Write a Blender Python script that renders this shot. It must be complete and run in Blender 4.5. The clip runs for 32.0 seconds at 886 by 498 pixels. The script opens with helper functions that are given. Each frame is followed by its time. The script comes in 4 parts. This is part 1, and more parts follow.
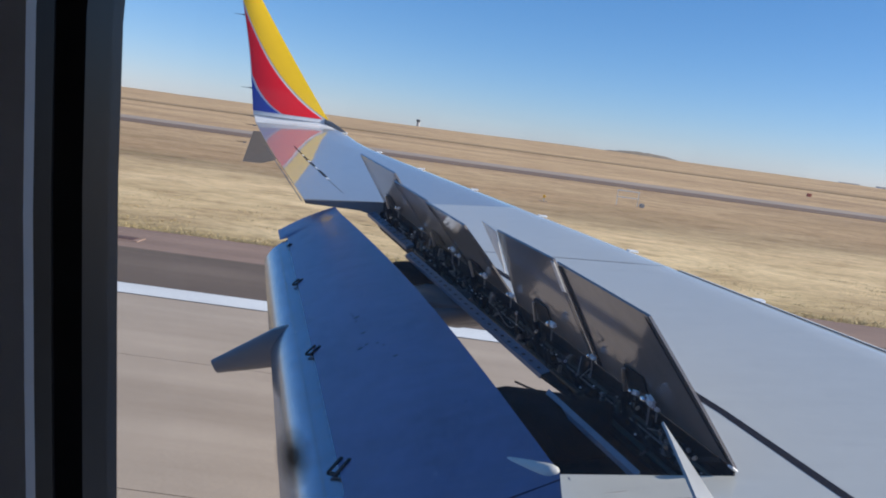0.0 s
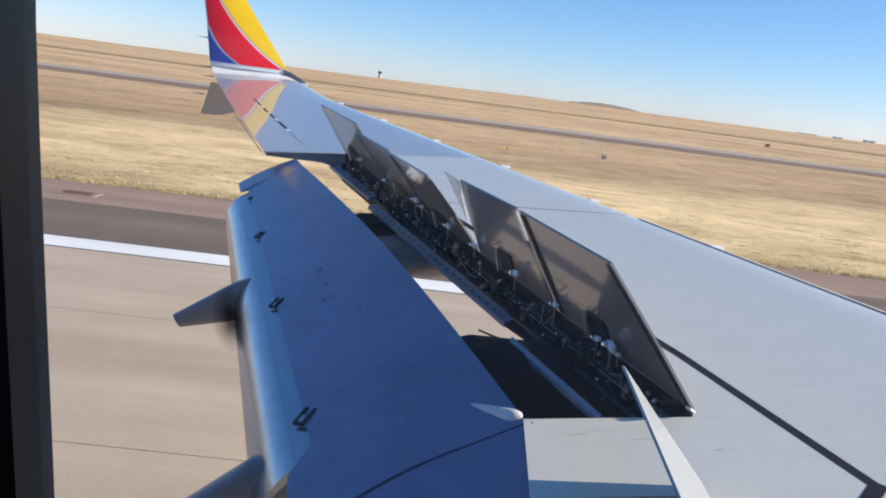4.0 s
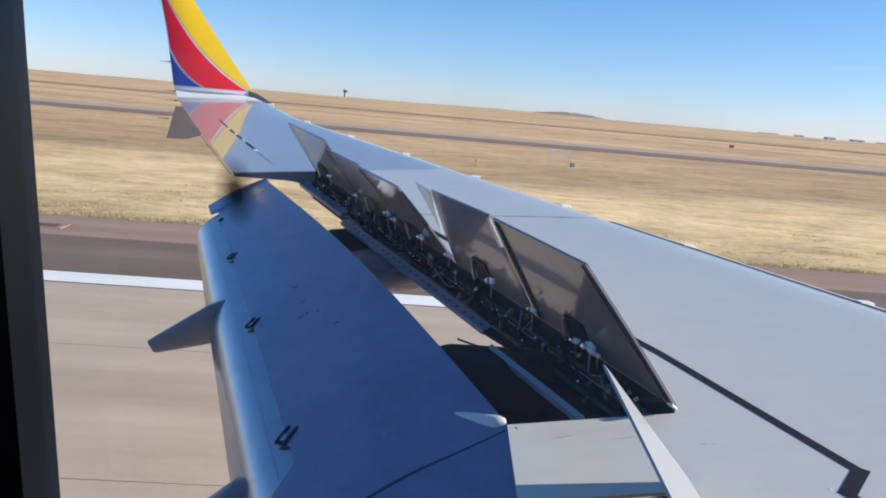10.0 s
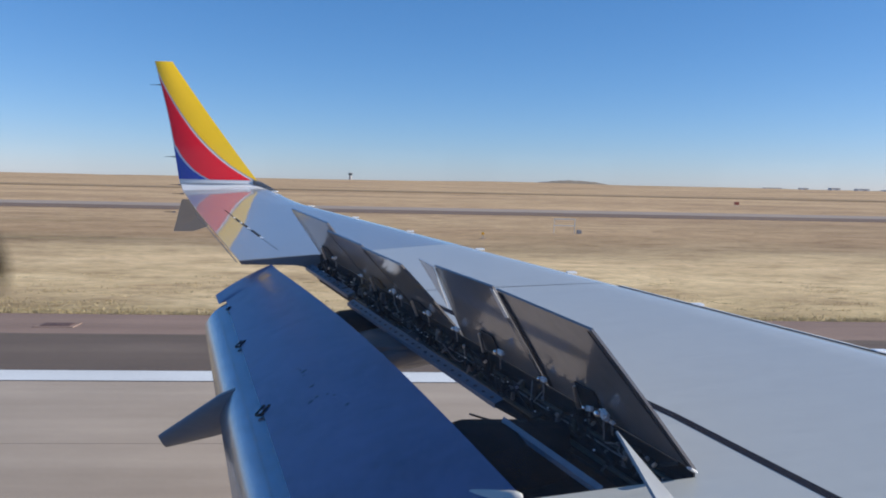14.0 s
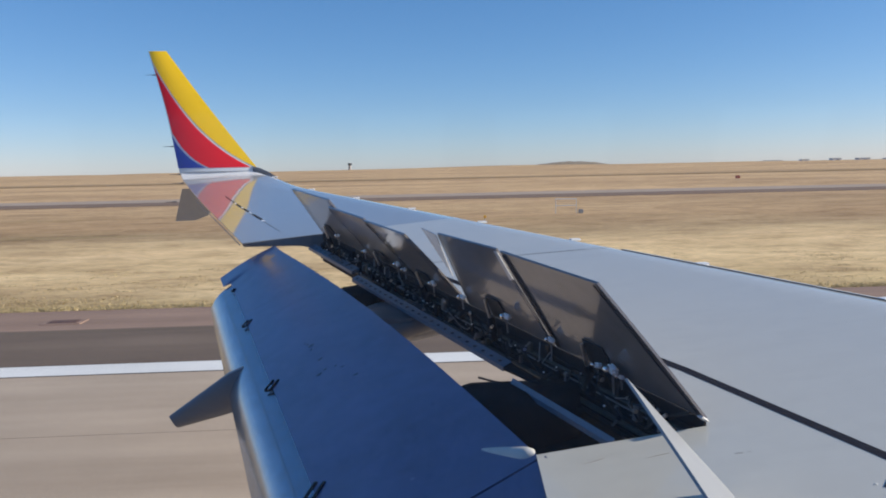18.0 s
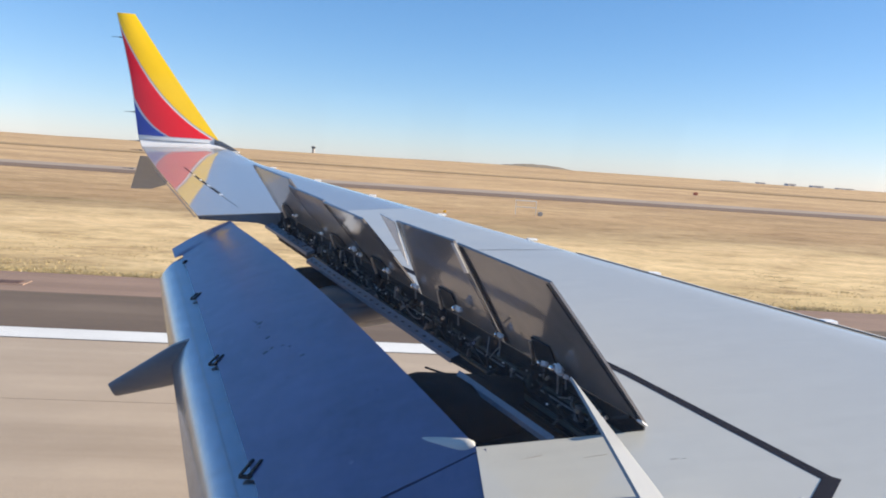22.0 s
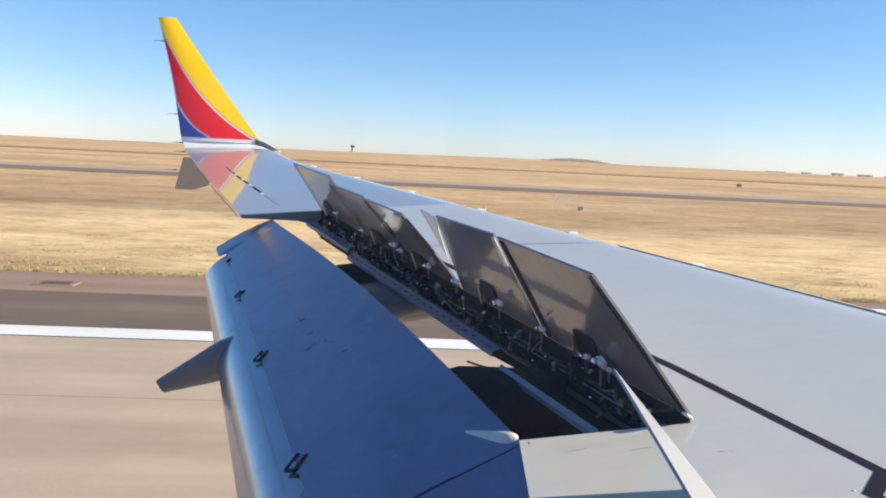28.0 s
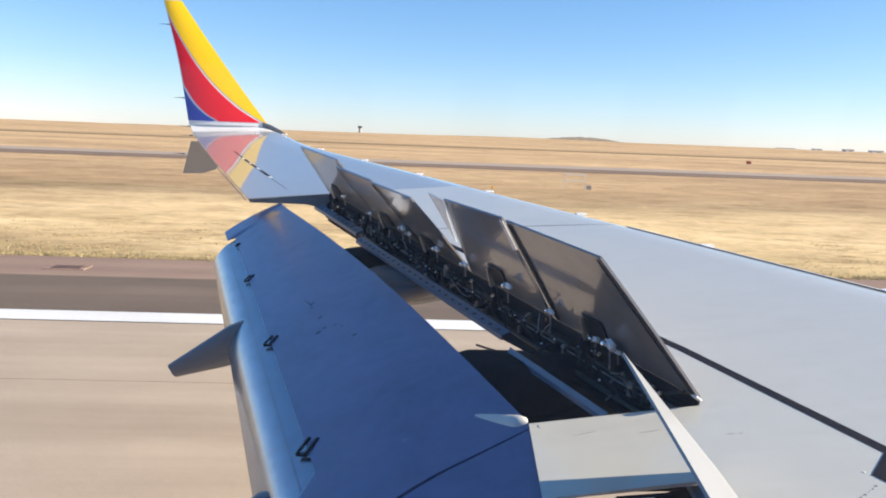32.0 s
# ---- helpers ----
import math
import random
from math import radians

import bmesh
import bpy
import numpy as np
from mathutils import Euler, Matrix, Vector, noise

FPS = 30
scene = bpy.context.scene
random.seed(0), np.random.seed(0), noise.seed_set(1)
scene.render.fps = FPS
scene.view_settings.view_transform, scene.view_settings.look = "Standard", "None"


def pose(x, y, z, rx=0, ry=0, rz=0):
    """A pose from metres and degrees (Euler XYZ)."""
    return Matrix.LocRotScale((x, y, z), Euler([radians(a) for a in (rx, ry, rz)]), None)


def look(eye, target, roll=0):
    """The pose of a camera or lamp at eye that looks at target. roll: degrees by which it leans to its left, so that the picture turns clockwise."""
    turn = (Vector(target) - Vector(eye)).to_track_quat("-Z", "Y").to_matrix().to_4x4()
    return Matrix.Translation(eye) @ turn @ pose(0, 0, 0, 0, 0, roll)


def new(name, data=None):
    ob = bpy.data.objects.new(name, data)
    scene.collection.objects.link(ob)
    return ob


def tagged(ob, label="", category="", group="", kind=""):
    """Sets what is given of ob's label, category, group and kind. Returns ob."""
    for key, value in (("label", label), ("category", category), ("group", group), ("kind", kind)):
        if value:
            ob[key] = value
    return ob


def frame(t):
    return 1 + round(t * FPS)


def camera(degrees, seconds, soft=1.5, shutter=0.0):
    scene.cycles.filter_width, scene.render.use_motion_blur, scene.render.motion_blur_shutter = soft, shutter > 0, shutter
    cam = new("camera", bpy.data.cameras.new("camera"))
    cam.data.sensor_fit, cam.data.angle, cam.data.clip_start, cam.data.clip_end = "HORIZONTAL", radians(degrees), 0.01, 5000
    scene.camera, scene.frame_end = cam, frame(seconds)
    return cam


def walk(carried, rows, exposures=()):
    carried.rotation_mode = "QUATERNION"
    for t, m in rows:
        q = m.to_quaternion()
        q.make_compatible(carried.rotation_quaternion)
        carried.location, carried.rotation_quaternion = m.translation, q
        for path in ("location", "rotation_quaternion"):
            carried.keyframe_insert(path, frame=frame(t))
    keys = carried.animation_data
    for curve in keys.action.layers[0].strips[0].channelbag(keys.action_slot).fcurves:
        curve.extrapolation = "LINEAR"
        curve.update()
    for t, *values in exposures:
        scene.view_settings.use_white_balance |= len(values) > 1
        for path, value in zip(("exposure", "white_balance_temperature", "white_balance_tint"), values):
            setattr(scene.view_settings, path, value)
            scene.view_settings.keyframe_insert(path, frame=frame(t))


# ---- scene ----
# A port-side airliner window over the wing, on the landing roll.
# x: the way the airplane points, y: outboard to port, z: up, runway at z = 0.
cam = camera(56.8, 32.0, soft=1.9)
PATH = (
    (0.0, -0.0215, -0.000, 4.332, -0.15, -8.22, -7.63),
    (0.5, -0.0215, -0.001, 4.329, -0.74, -7.94, -7.11),
    (1.0, -0.0215, -0.001, 4.326, -1.64, -8.68, -6.73),
    (1.5, -0.0205, -0.000, 4.323, -1.86, -9.79, -6.78),
    (2.0, -0.0195, 0.000, 4.320, -2.52, -9.85, -7.23),
    (2.5, -0.0180, -0.000, 4.318, -3.34, -9.20, -7.93),
    (4.5, -0.0140, 0.002, 4.310, -3.08, -11.49, -7.44),
    (5.0, -0.0140, 0.001, 4.308, -3.17, -11.10, -7.60),
    (5.5, -0.0140, 0.002, 4.305, -4.11, -12.10, -7.27),
    (6.0, -0.0140, 0.001, 4.303, -3.79, -12.20, -7.64),
    (6.5, -0.0130, 0.001, 4.300, -3.79, -12.34, -7.39),
    (7.0, -0.0110, 0.002, 4.297, -3.62, -10.27, -8.06),
    (7.5, -0.0160, 0.001, 4.295, -3.27, -8.86, -5.92),
    (8.0, -0.0200, -0.000, 4.292, -5.08, -8.45, -6.31),
    (8.5, -0.0200, 0.001, 4.290, -6.25, -9.39, -5.97),
    (9.0, -0.0200, -0.000, 4.287, -6.74, -11.16, -6.67),
    (9.5, -0.0200, 0.002, 4.284, -6.89, -10.25, -6.21),
    (10.0, -0.0190, 0.003, 4.280, -4.89, -9.91, -5.01),
    (10.5, -0.0200, 0.001, 4.276, -4.19, -12.04, -3.41),
    (11.0, -0.0200, -0.001, 4.273, -3.85, -8.97, -3.21),
    (11.5, -0.0120, 0.001, 4.262, -5.12, -5.70, -1.46),
    (12.0, 0.0015, -0.000, 4.250, -9.17, -1.28, -2.60),
    (12.5, 0.0180, -0.001, 4.256, -9.06, -1.25, -3.67),
    (13.0, 0.0300, 0.001, 4.276, -4.82, -3.62, -1.44),
    (13.5, 0.0300, 0.001, 4.277, -3.72, -4.73, -0.80),
    (15.5, 0.0300, -0.001, 4.279, -4.83, -4.19, -3.44),
    (16.0, 0.0300, 0.000, 4.279, -5.30, -3.91, -3.66),
    (16.5, 0.0300, 0.000, 4.280, -10.20, -3.39, -4.78),
    (17.0, 0.0180, 0.000, 4.280, -6.47, -1.14, -5.43),
    (18.0, 0.0300, 0.000, 4.138, -3.63, -5.65, 1.17),
    (18.5, 0.0300, 0.000, 4.139, -6.39, -5.91, 1.93),
    (19.0, 0.0300, 0.003, 4.123, -4.33, -5.25, 0.16),
    (19.5, 0.0300, 0.000, 4.106, -4.97, -5.96, -0.55),
    (20.0, 0.0300, -0.000, 4.084, -4.72, -6.02, -0.04),
    (20.5, 0.0300, 0.000, 4.102, -4.12, -5.38, -1.04),
    (21.0, 0.0300, 0.001, 4.111, -5.17, -5.25, -1.07),
    (22.0, 0.0300, -0.001, 4.112, -6.66, -6.05, -3.91),
    (22.5, 0.0300, 0.002, 4.107, -8.03, -14.18, -1.24),
    (23.0, 0.0300, 0.002, 4.117, -6.85, -14.32, -1.48),
    (23.5, 0.0300, -0.001, 4.134, -4.08, -9.64, -1.48),
    (24.0, 0.0300, -0.003, 4.104, -4.02, -7.91, -1.50),
    (24.5, 0.0300, -0.002, 4.145, -3.12, -7.28, -2.37),
    (25.0, 0.0300, -0.001, 4.138, -5.99, -9.17, -3.20),
    (25.5, 0.0300, 0.003, 4.121, -4.37, -8.38, -3.11),
    (28.0, 0.0300, -0.003, 4.097, -3.87, -6.45, -2.76),
    (28.5, 0.0300, -0.003, 4.108, -1.20, -5.29, -2.03),
    (29.0, 0.0300, 0.000, 4.109, -3.83, -9.55, -3.07),
    (29.5, 0.0300, -0.002, 4.101, -2.46, -8.62, -1.94),
    (30.0, 0.0300, 0.002, 4.118, -1.82, -8.11, -0.73),
    (31.0, 0.0300, 0.001, 4.119, -3.51, -7.86, -1.69),
    (32.0, 0.0300, -0.001, 4.121, -3.33, -7.86, -2.19),
)
walk(cam, [(t, pose(x, y, z, 90 + pitch, 0, yaw) @ pose(0, 0, 0, 0, 0, -roll)) for t, x, y, z, yaw, pitch, roll in PATH],
     exposures=((0.0, 0.55, 6050, 10), (2.0, 0.82, 6350, 10), (5.0, 0.95, 6500, 10), (10.0, 0.85, 6300, 10), (11.0, 0.95, 6500, 10), (12.0, 0.63, 6050, 10), (13.0, 0.46, 5950, 10), (17.0, 0.48, 5950, 10), (18.0, 0.53, 6450, 10), (19.0, 0.80, 6700, 9), (21.0, 0.95, 6850, 9), (22.0, 1.0, 6900, 10), (23.0, 1.15, 7000, 10), (28.0, 1.1, 7100, 10), (32.0, 1.2, 7100, 10)))

# ---- light ----
SUN_EL, SUN_AZ = 20.0, -6.0   # degrees above the horizon; degrees from +x towards +y
sun_way = Vector((math.cos(radians(SUN_EL)) * math.cos(radians(SUN_AZ)),
                  math.cos(radians(SUN_EL)) * math.sin(radians(SUN_AZ)), math.sin(radians(SUN_EL))))
world = bpy.data.worlds.new("sky")
scene.world = world
world.use_nodes = True
wt = world.node_tree
sky = wt.nodes.new("ShaderNodeTexSky")
sky.sky_type, sky.sun_disc = "NISHITA", False
sky.sun_elevation = radians(SUN_EL)
sky.sun_rotation = math.atan2(sun_way.x, sun_way.y)
sky.altitude, sky.air_density, sky.dust_density, sky.ozone_density = 2000, 1.0, 0.7, 0.6
bg = wt.nodes["Background"]
tint = wt.nodes.new("ShaderNodeMix")
tint.data_type, tint.blend_type = "RGBA", "MULTIPLY"
tint.inputs["Factor"].default_value = 1.0
tint.inputs["B"].default_value = (0.58, 0.865, 1.25, 1)
wt.links.new(sky.outputs[0], tint.inputs["A"])
thin_haze = wt.nodes.new("ShaderNodeMix")
thin_haze.data_type = "RGBA"
thin_haze.inputs["Factor"].default_value = 0.18
thin_haze.inputs["B"].default_value = (1.45, 3.35, 5.6, 1)
wt.links.new(tint.outputs["Result"], thin_haze.inputs["A"])
# deeper blue overhead, paler and less green towards the horizon
bands, joined = wt.nodes.new("ShaderNodeSeparateColor"), wt.nodes.new("ShaderNodeCombineColor")
wt.links.new(thin_haze.outputs["Result"], bands.inputs[0])
for i, (gain, power) in enumerate(((0.80, 1.40), (0.855, 1.08), (1.075, 0.93))):
    lift, scale = wt.nodes.new("ShaderNodeMath"), wt.nodes.new("ShaderNodeMath")
    lift.operation, lift.inputs[1].default_value = "POWER", power
    scale.operation, scale.inputs[1].default_value = "MULTIPLY", gain
    wt.links.new(bands.outputs[i], lift.inputs[0])
    wt.links.new(lift.outputs[0], scale.inputs[0])
    wt.links.new(scale.outputs[0], joined.inputs[i])
wt.links.new(joined.outputs[0], bg.inputs["Color"])
bg.inputs["Strength"].default_value = 0.081
sun = new("sun", bpy.data.lights.new("sun", "SUN"))
sun.data.energy, sun.data.angle, sun.data.color = 5.0, radians(0.53), (1.0, 0.92, 0.80)
sun.matrix_world = look(sun_way * 50, (0, 0, 0))


# ---- materials ----
def principled(name, colour, rough=0.5, metal=0.0, coat=0.0, coat_rough=0.05, spec=0.5):
    m = bpy.data.materials.new(name)
    m.use_nodes = True
    b = m.node_tree.nodes["Principled BSDF"]
    b.inputs["Base Color"].default_value = (*colour, 1)
    b.inputs["Roughness"].default_value = rough
    b.inputs["Metallic"].default_value = metal
    b.inputs["Coat Weight"].default_value = coat
    b.inputs["Coat Roughness"].default_value = coat_rough
    b.inputs["Specular IOR Level"].default_value = spec
    return m, m.node_tree, b


def node(tree, kind, **values):
    n = tree.nodes.new(kind)
    for key, value in values.items():
        if key in n.inputs:
            n.inputs[key].default_value = value
    return n


def mapped(tree, scale=(1, 1, 1), turn=0.0):
    c = tree.nodes.new("ShaderNodeTexCoord")
    mp = tree.nodes.new("ShaderNodeMapping")
    mp.inputs["Scale"].default_value = scale
    mp.inputs["Rotation"].default_value = (0, 0, turn)
    tree.links.new(c.outputs["Object"], mp.inputs["Vector"])
    return mp.outputs[0]


def noise_tex(tree, vector, scale, detail=5.0, rough=0.6):
    n = node(tree, "ShaderNodeTexNoise", Scale=scale, Detail=detail, Roughness=rough)
    tree.links.new(vector, n.inputs["Vector"])
    return n.outputs["Fac"]


def ramp(tree, fac, stops):
    r = tree.nodes.new("ShaderNodeValToRGB")
    els = r.color_ramp.elements
    while len(els) < len(stops):
        els.new(0.5)
    for e, (at, c) in zip(els, stops):
        e.position, e.color = at, (*c, 1)
    tree.links.new(fac, r.inputs["Fac"])
    return r.outputs["Color"]


def blend(tree, fac, a, b, how="MIX"):
    n = tree.nodes.new("ShaderNodeMix")
    n.data_type, n.blend_type = "RGBA", how
    for socket, value in ((n.inputs["Factor"], fac), (n.inputs["A"], a), (n.inputs["B"], b)):
        if hasattr(value, "is_linked"):
            tree.links.new(value, socket)
        elif isinstance(value, (int, float)):
            socket.default_value = value
        else:
            socket.default_value = (*value, 1)
    return n.outputs["Result"]


def bumped(tree, b, height, strength=0.2, distance=0.01):
    n = node(tree, "ShaderNodeBump", Strength=strength, Distance=distance)
    tree.links.new(height, n.inputs["Height"])
    tree.links.new(n.outputs[0], b.inputs["Normal"])


def paint(name, colour, dirt, rough=0.3, coat=0.6, coat_rough=0.06, streak=0.25, spec=0.5, scale=1.0, metal=0.0):
    """Aircraft paint: two scales of grime, with streaks along the airflow."""
    m, t, b = principled(name, colour, rough, metal, coat, coat_rough, spec)
    v = mapped(t, (0.5 * scale, 5 * scale, 5 * scale))
    w = mapped(t, (scale, scale, scale))
    a = ramp(t, noise_tex(t, v, 2.5, 6), ((0.42, (0, 0, 0)), (0.75, (1, 1, 1))))
    g = ramp(t, noise_tex(t, w, 9, 4), ((0.35, tuple(0.975 * c for c in colour)), (0.7, tuple(min(1, 1.02 * c) for c in colour))))
    mul = t.nodes.new("ShaderNodeMath")
    mul.operation, mul.inputs[1].default_value = "MULTIPLY", streak
    t.links.new(a, mul.inputs[0])
    t.links.new(blend(t, mul.outputs[0], g, dirt), b.inputs["Base Color"])
    r = ramp(t, noise_tex(t, w, 2.5, 3), ((0.3, (rough * 0.92,) * 3), (0.8, (rough * 1.10,) * 3)))
    t.links.new(r, b.inputs["Roughness"])
    return m


def plain(name, colour, rough=0.5, metal=0.0, vary=0.15, scale=20.0, coat=0.0):
    m, t, b = principled(name, colour, rough, metal, coat)
    w = mapped(t)
    lo, hi = tuple(c * (1 - vary) for c in colour), tuple(min(1, c * (1 + vary)) for c in colour)
    t.links.new(ramp(t, noise_tex(t, w, scale), ((0.3, lo), (0.7, hi))), b.inputs["Base Color"])
    return m


WING = paint("wing_grey_paint", (0.655, 0.635, 0.555), (0.48, 0.455, 0.39), 0.34, 1.0, 0.035, 0.20)
# wing paint again, darkened in the colour for the dark sky it mirrors
OUTER = paint("outer_wing_mirror_dark", (0.42, 0.415, 0.395), (0.34, 0.33, 0.30), 0.32, 1.0, 0.03, 0.2)
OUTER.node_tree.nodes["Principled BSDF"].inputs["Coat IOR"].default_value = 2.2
# pale colour of the sunlit patch added on the flap
PANEL = paint("flap_sunlit_pale", (0.66, 0.645, 0.60), (0.44, 0.41, 0.36), 0.40, 0.3, 0.10, 0.28)
# grey flap paint; the blue of sky-lit shade is put into its colour
FLAP = paint("flap_shade_blue_paint", (0.122, 0.143, 0.282), (0.074, 0.074, 0.094), 0.33, 0.8, 0.12, 0.30, scale=0.6)
AFTFLAP = paint("aft_flap_paint", (0.31, 0.355, 0.43), (0.16, 0.17, 0.20), 0.22, 0.4, 0.12, 0.5, scale=0.9, metal=0.85)
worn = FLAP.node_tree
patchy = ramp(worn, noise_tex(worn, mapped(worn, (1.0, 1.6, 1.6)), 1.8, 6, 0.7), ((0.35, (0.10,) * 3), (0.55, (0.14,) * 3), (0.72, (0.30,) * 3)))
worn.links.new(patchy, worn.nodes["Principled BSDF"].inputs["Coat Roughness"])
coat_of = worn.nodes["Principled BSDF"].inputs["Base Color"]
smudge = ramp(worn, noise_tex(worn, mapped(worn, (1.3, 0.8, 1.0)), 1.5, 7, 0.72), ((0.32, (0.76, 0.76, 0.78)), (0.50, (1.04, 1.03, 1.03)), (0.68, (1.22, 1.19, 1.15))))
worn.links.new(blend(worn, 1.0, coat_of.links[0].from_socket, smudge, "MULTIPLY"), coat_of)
wavy = AFTFLAP.node_tree
bumped(wavy, wavy.nodes["Principled BSDF"], noise_tex(wavy, mapped(wavy, (1.0, 3.0, 3.0)), 2.6, 2, 0.5), 0.06, 0.02)
UNDER = paint("spoiler_underside_paint", (0.195, 0.180, 0.175), (0.105, 0.094, 0.092), 0.34, 1.0, 0.08, 0.45, scale=0.8)
UNDER.node_tree.nodes["Principled BSDF"].inputs["Coat IOR"].default_value = 1.62
BLADE = paint("spoiler_white_paint", (0.30, 0.305, 0.31), (0.26, 0.26, 0.25), 0.4, 0.3, 0.15, 0.2)
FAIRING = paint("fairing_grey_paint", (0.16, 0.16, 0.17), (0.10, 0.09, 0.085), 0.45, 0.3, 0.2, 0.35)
WHITE = paint("winglet_white_paint", (0.74, 0.74, 0.74), (0.6, 0.59, 0.57), 0.28, 0.6, 0.05, 0.1)
YELLOW = paint("winglet_yellow_paint", (0.97, 0.60, 0.008), (0.90, 0.52, 0.008), 0.32, 0.25, 0.05, 0.15, spec=0.3)
RED = paint("winglet_red_paint", (0.86, 0.006, 0.016), (0.76, 0.006, 0.014), 0.32, 0.25, 0.05, 0.15, spec=0.3)
BLUE = paint("winglet_blue_paint", (0.025, 0.055, 0.38), (0.02, 0.045, 0.3), 0.32, 0.3, 0.05, 0.15, spec=0.3)
DARKGREY = plain("dark_grey_fairing_paint", (0.10, 0.11, 0.13), 0.4)
BLACK = plain("black_walkway_paint", (0.020, 0.019, 0.026), 0.75)
BLACK.node_tree.nodes["Principled BSDF"].inputs["Specular IOR Level"].default_value = 0.12
SEAM = plain("seam_sealant", (0.11, 0.11, 0.11), 0.6)
FAINT = plain("faint_seam_sealant", (0.40, 0.39, 0.36), 0.5)
PALE = plain("pale_seam_sealant", (0.70, 0.70, 0.68), 0.5)
# near-black, so that the shade of the recesses is put into the colour
CAVITY = plain("recess_shade_black", (0.018, 0.016, 0.017), 0.75, 0, 0.5, 9)
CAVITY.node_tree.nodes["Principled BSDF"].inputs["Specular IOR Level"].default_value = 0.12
PRIMER = plain("green_primer", (0.036, 0.045, 0.040), 0.55, 0, 0.35, 14)
# the sky-lit blue of shaded cove panels is put into their colour
COVE = paint("cove_panel_shade_blue", (0.078, 0.135, 0.215), (0.042, 0.066, 0.10), 0.38, 0.3, 0.2, 0.4)
STEEL = plain("bare_steel", (0.55, 0.55, 0.56), 0.28, 1.0, 0.2, 30)
DULL = plain("dull_steel", (0.22, 0.22, 0.23), 0.45, 0.6, 0.3, 30)
CHROME = plain("polished_steel", (0.85, 0.85, 0.84), 0.12, 1.0, 0.05, 30)
FITTING = plain("white_fitting_paint", (0.92, 0.92, 0.91), 0.3, 0, 0.04)
RUBBER = plain("black_rubber", (0.02, 0.02, 0.022), 0.55)
SCUFF = plain("flap_scuff_dark", (0.068, 0.082, 0.125), 0.6, 0, 0.3, 40)
FLAPGREY = plain("flap_line_grey", (0.30, 0.32, 0.35), 0.24, 0.75, 0.25, 12)
HOOK = plain("yellow_hook_paint", (0.75, 0.50, 0.05), 0.4)
bpy.data.materials["black_rubber"].node_tree.nodes["Principled BSDF"].inputs["Specular IOR Level"].default_value = 0.3
TRIMGREY = plain("cabin_panel_grey", (0.42, 0.44, 0.47), 0.55, 0, 0.06, 60)
REVEAL = plain("window_seal_black", (0.014, 0.014, 0.016), 0.42, 0, 0.4, 40)
REVEAL.node_tree.nodes["Principled BSDF"].inputs["Specular IOR Level"].default_value = 0.12
SKIN = paint("fuselage_blue_paint", (0.03, 0.05, 0.24), (0.02, 0.03, 0.15), 0.3, 0.5)


def ground_material():
    m, t, b = principled("dry_grass", (0.3, 0.22, 0.1), 0.95, spec=0.1)
    far = mapped(t, (0.009, 0.02, 0.02))
    mid = mapped(t, (0.10, 0.24, 0.24))
    near = mapped(t, (0.7, 1.2, 1.2))
    a = ramp(t, noise_tex(t, far, 1.0, 6, 0.65), ((0.36, (0.23, 0.15, 0.088)), (0.48, (0.49, 0.355, 0.20)), (0.62, (0.68, 0.515, 0.30))))
    c = ramp(t, noise_tex(t, mid, 1.0, 6, 0.7), ((0.30, (0.29, 0.20, 0.115)), (0.5, (0.53, 0.395, 0.225)), (0.72, (0.75, 0.59, 0.365))))
    d = ramp(t, noise_tex(t, near, 2.2, 5, 0.75), ((0.32, (0.58, 0.575, 0.54)), (0.50, (0.95, 0.95, 0.92)), (0.68, (1.20, 1.19, 1.16))))
    ab = blend(t, 0.52, a, c)
    g = ramp(t, noise_tex(t, mapped(t, (0.02, 0.12, 0.12)), 1.0, 4), ((0.60, (0, 0, 0)), (0.74, (1, 1, 1))))
    mul = t.nodes.new("ShaderNodeMath")
    mul.operation, mul.inputs[1].default_value = "MULTIPLY", 0.35
    t.links.new(g, mul.inputs[0])
    blot = ramp(t, noise_tex(t, mapped(t, (0.30, 0.45, 0.45)), 1.0, 5, 0.7), ((0.34, (0.64, 0.59, 0.54)), (0.48, (0.98, 0.98, 0.97)), (0.70, (1.12, 1.12, 1.10))))
    ab = blend(t, 0.8, ab, blot, "MULTIPLY")
    sep = t.nodes.new("ShaderNodeSeparateXYZ")
    t.links.new(mapped(t, (1, 1, 1)), sep.inputs[0])
    wob = t.nodes.new("ShaderNodeMath")
    wob.operation = "MULTIPLY_ADD"
    t.links.new(noise_tex(t, mapped(t, (0.03, 0.06, 0.06)), 1.0, 4), wob.inputs[0])
    wob.inputs[1].default_value = 22.0
    t.links.new(sep.outputs[1], wob.inputs[2])
    size = t.nodes.new("ShaderNodeMath")
    size.operation, size.inputs[1].default_value = "DIVIDE", 200.0
    t.links.new(wob.outputs[0], size.inputs[0])
    mown = ramp(t, size.outputs[0], ((0.17, (0.96, 0.965, 0.80)), (0.20, (1.42, 1.40, 1.32)), (0.28, (1.40, 1.355, 1.31)), (0.315, (0.90, 0.854, 0.824)), (0.375, (0.88, 0.775, 0.735)), (0.47, (1.00, 0.91, 0.88)), (0.56, (1.04, 0.945, 0.93)), (0.66, (1.12, 1.01, 0.98)), (1.0, (1.14, 1.035, 1.01))))
    ab = blend(t, 1.0, ab, mown, "MULTIPLY")
    green = blend(t, mul.outputs[0], ab, (0.20, 0.20, 0.075))
    t.links.new(blend(t, 0.75, green, d, "MULTIPLY"), b.inputs["Base Color"])
    bumped(t, b, noise_tex(t, near, 6, 4), 0.6, 0.06)
    return m


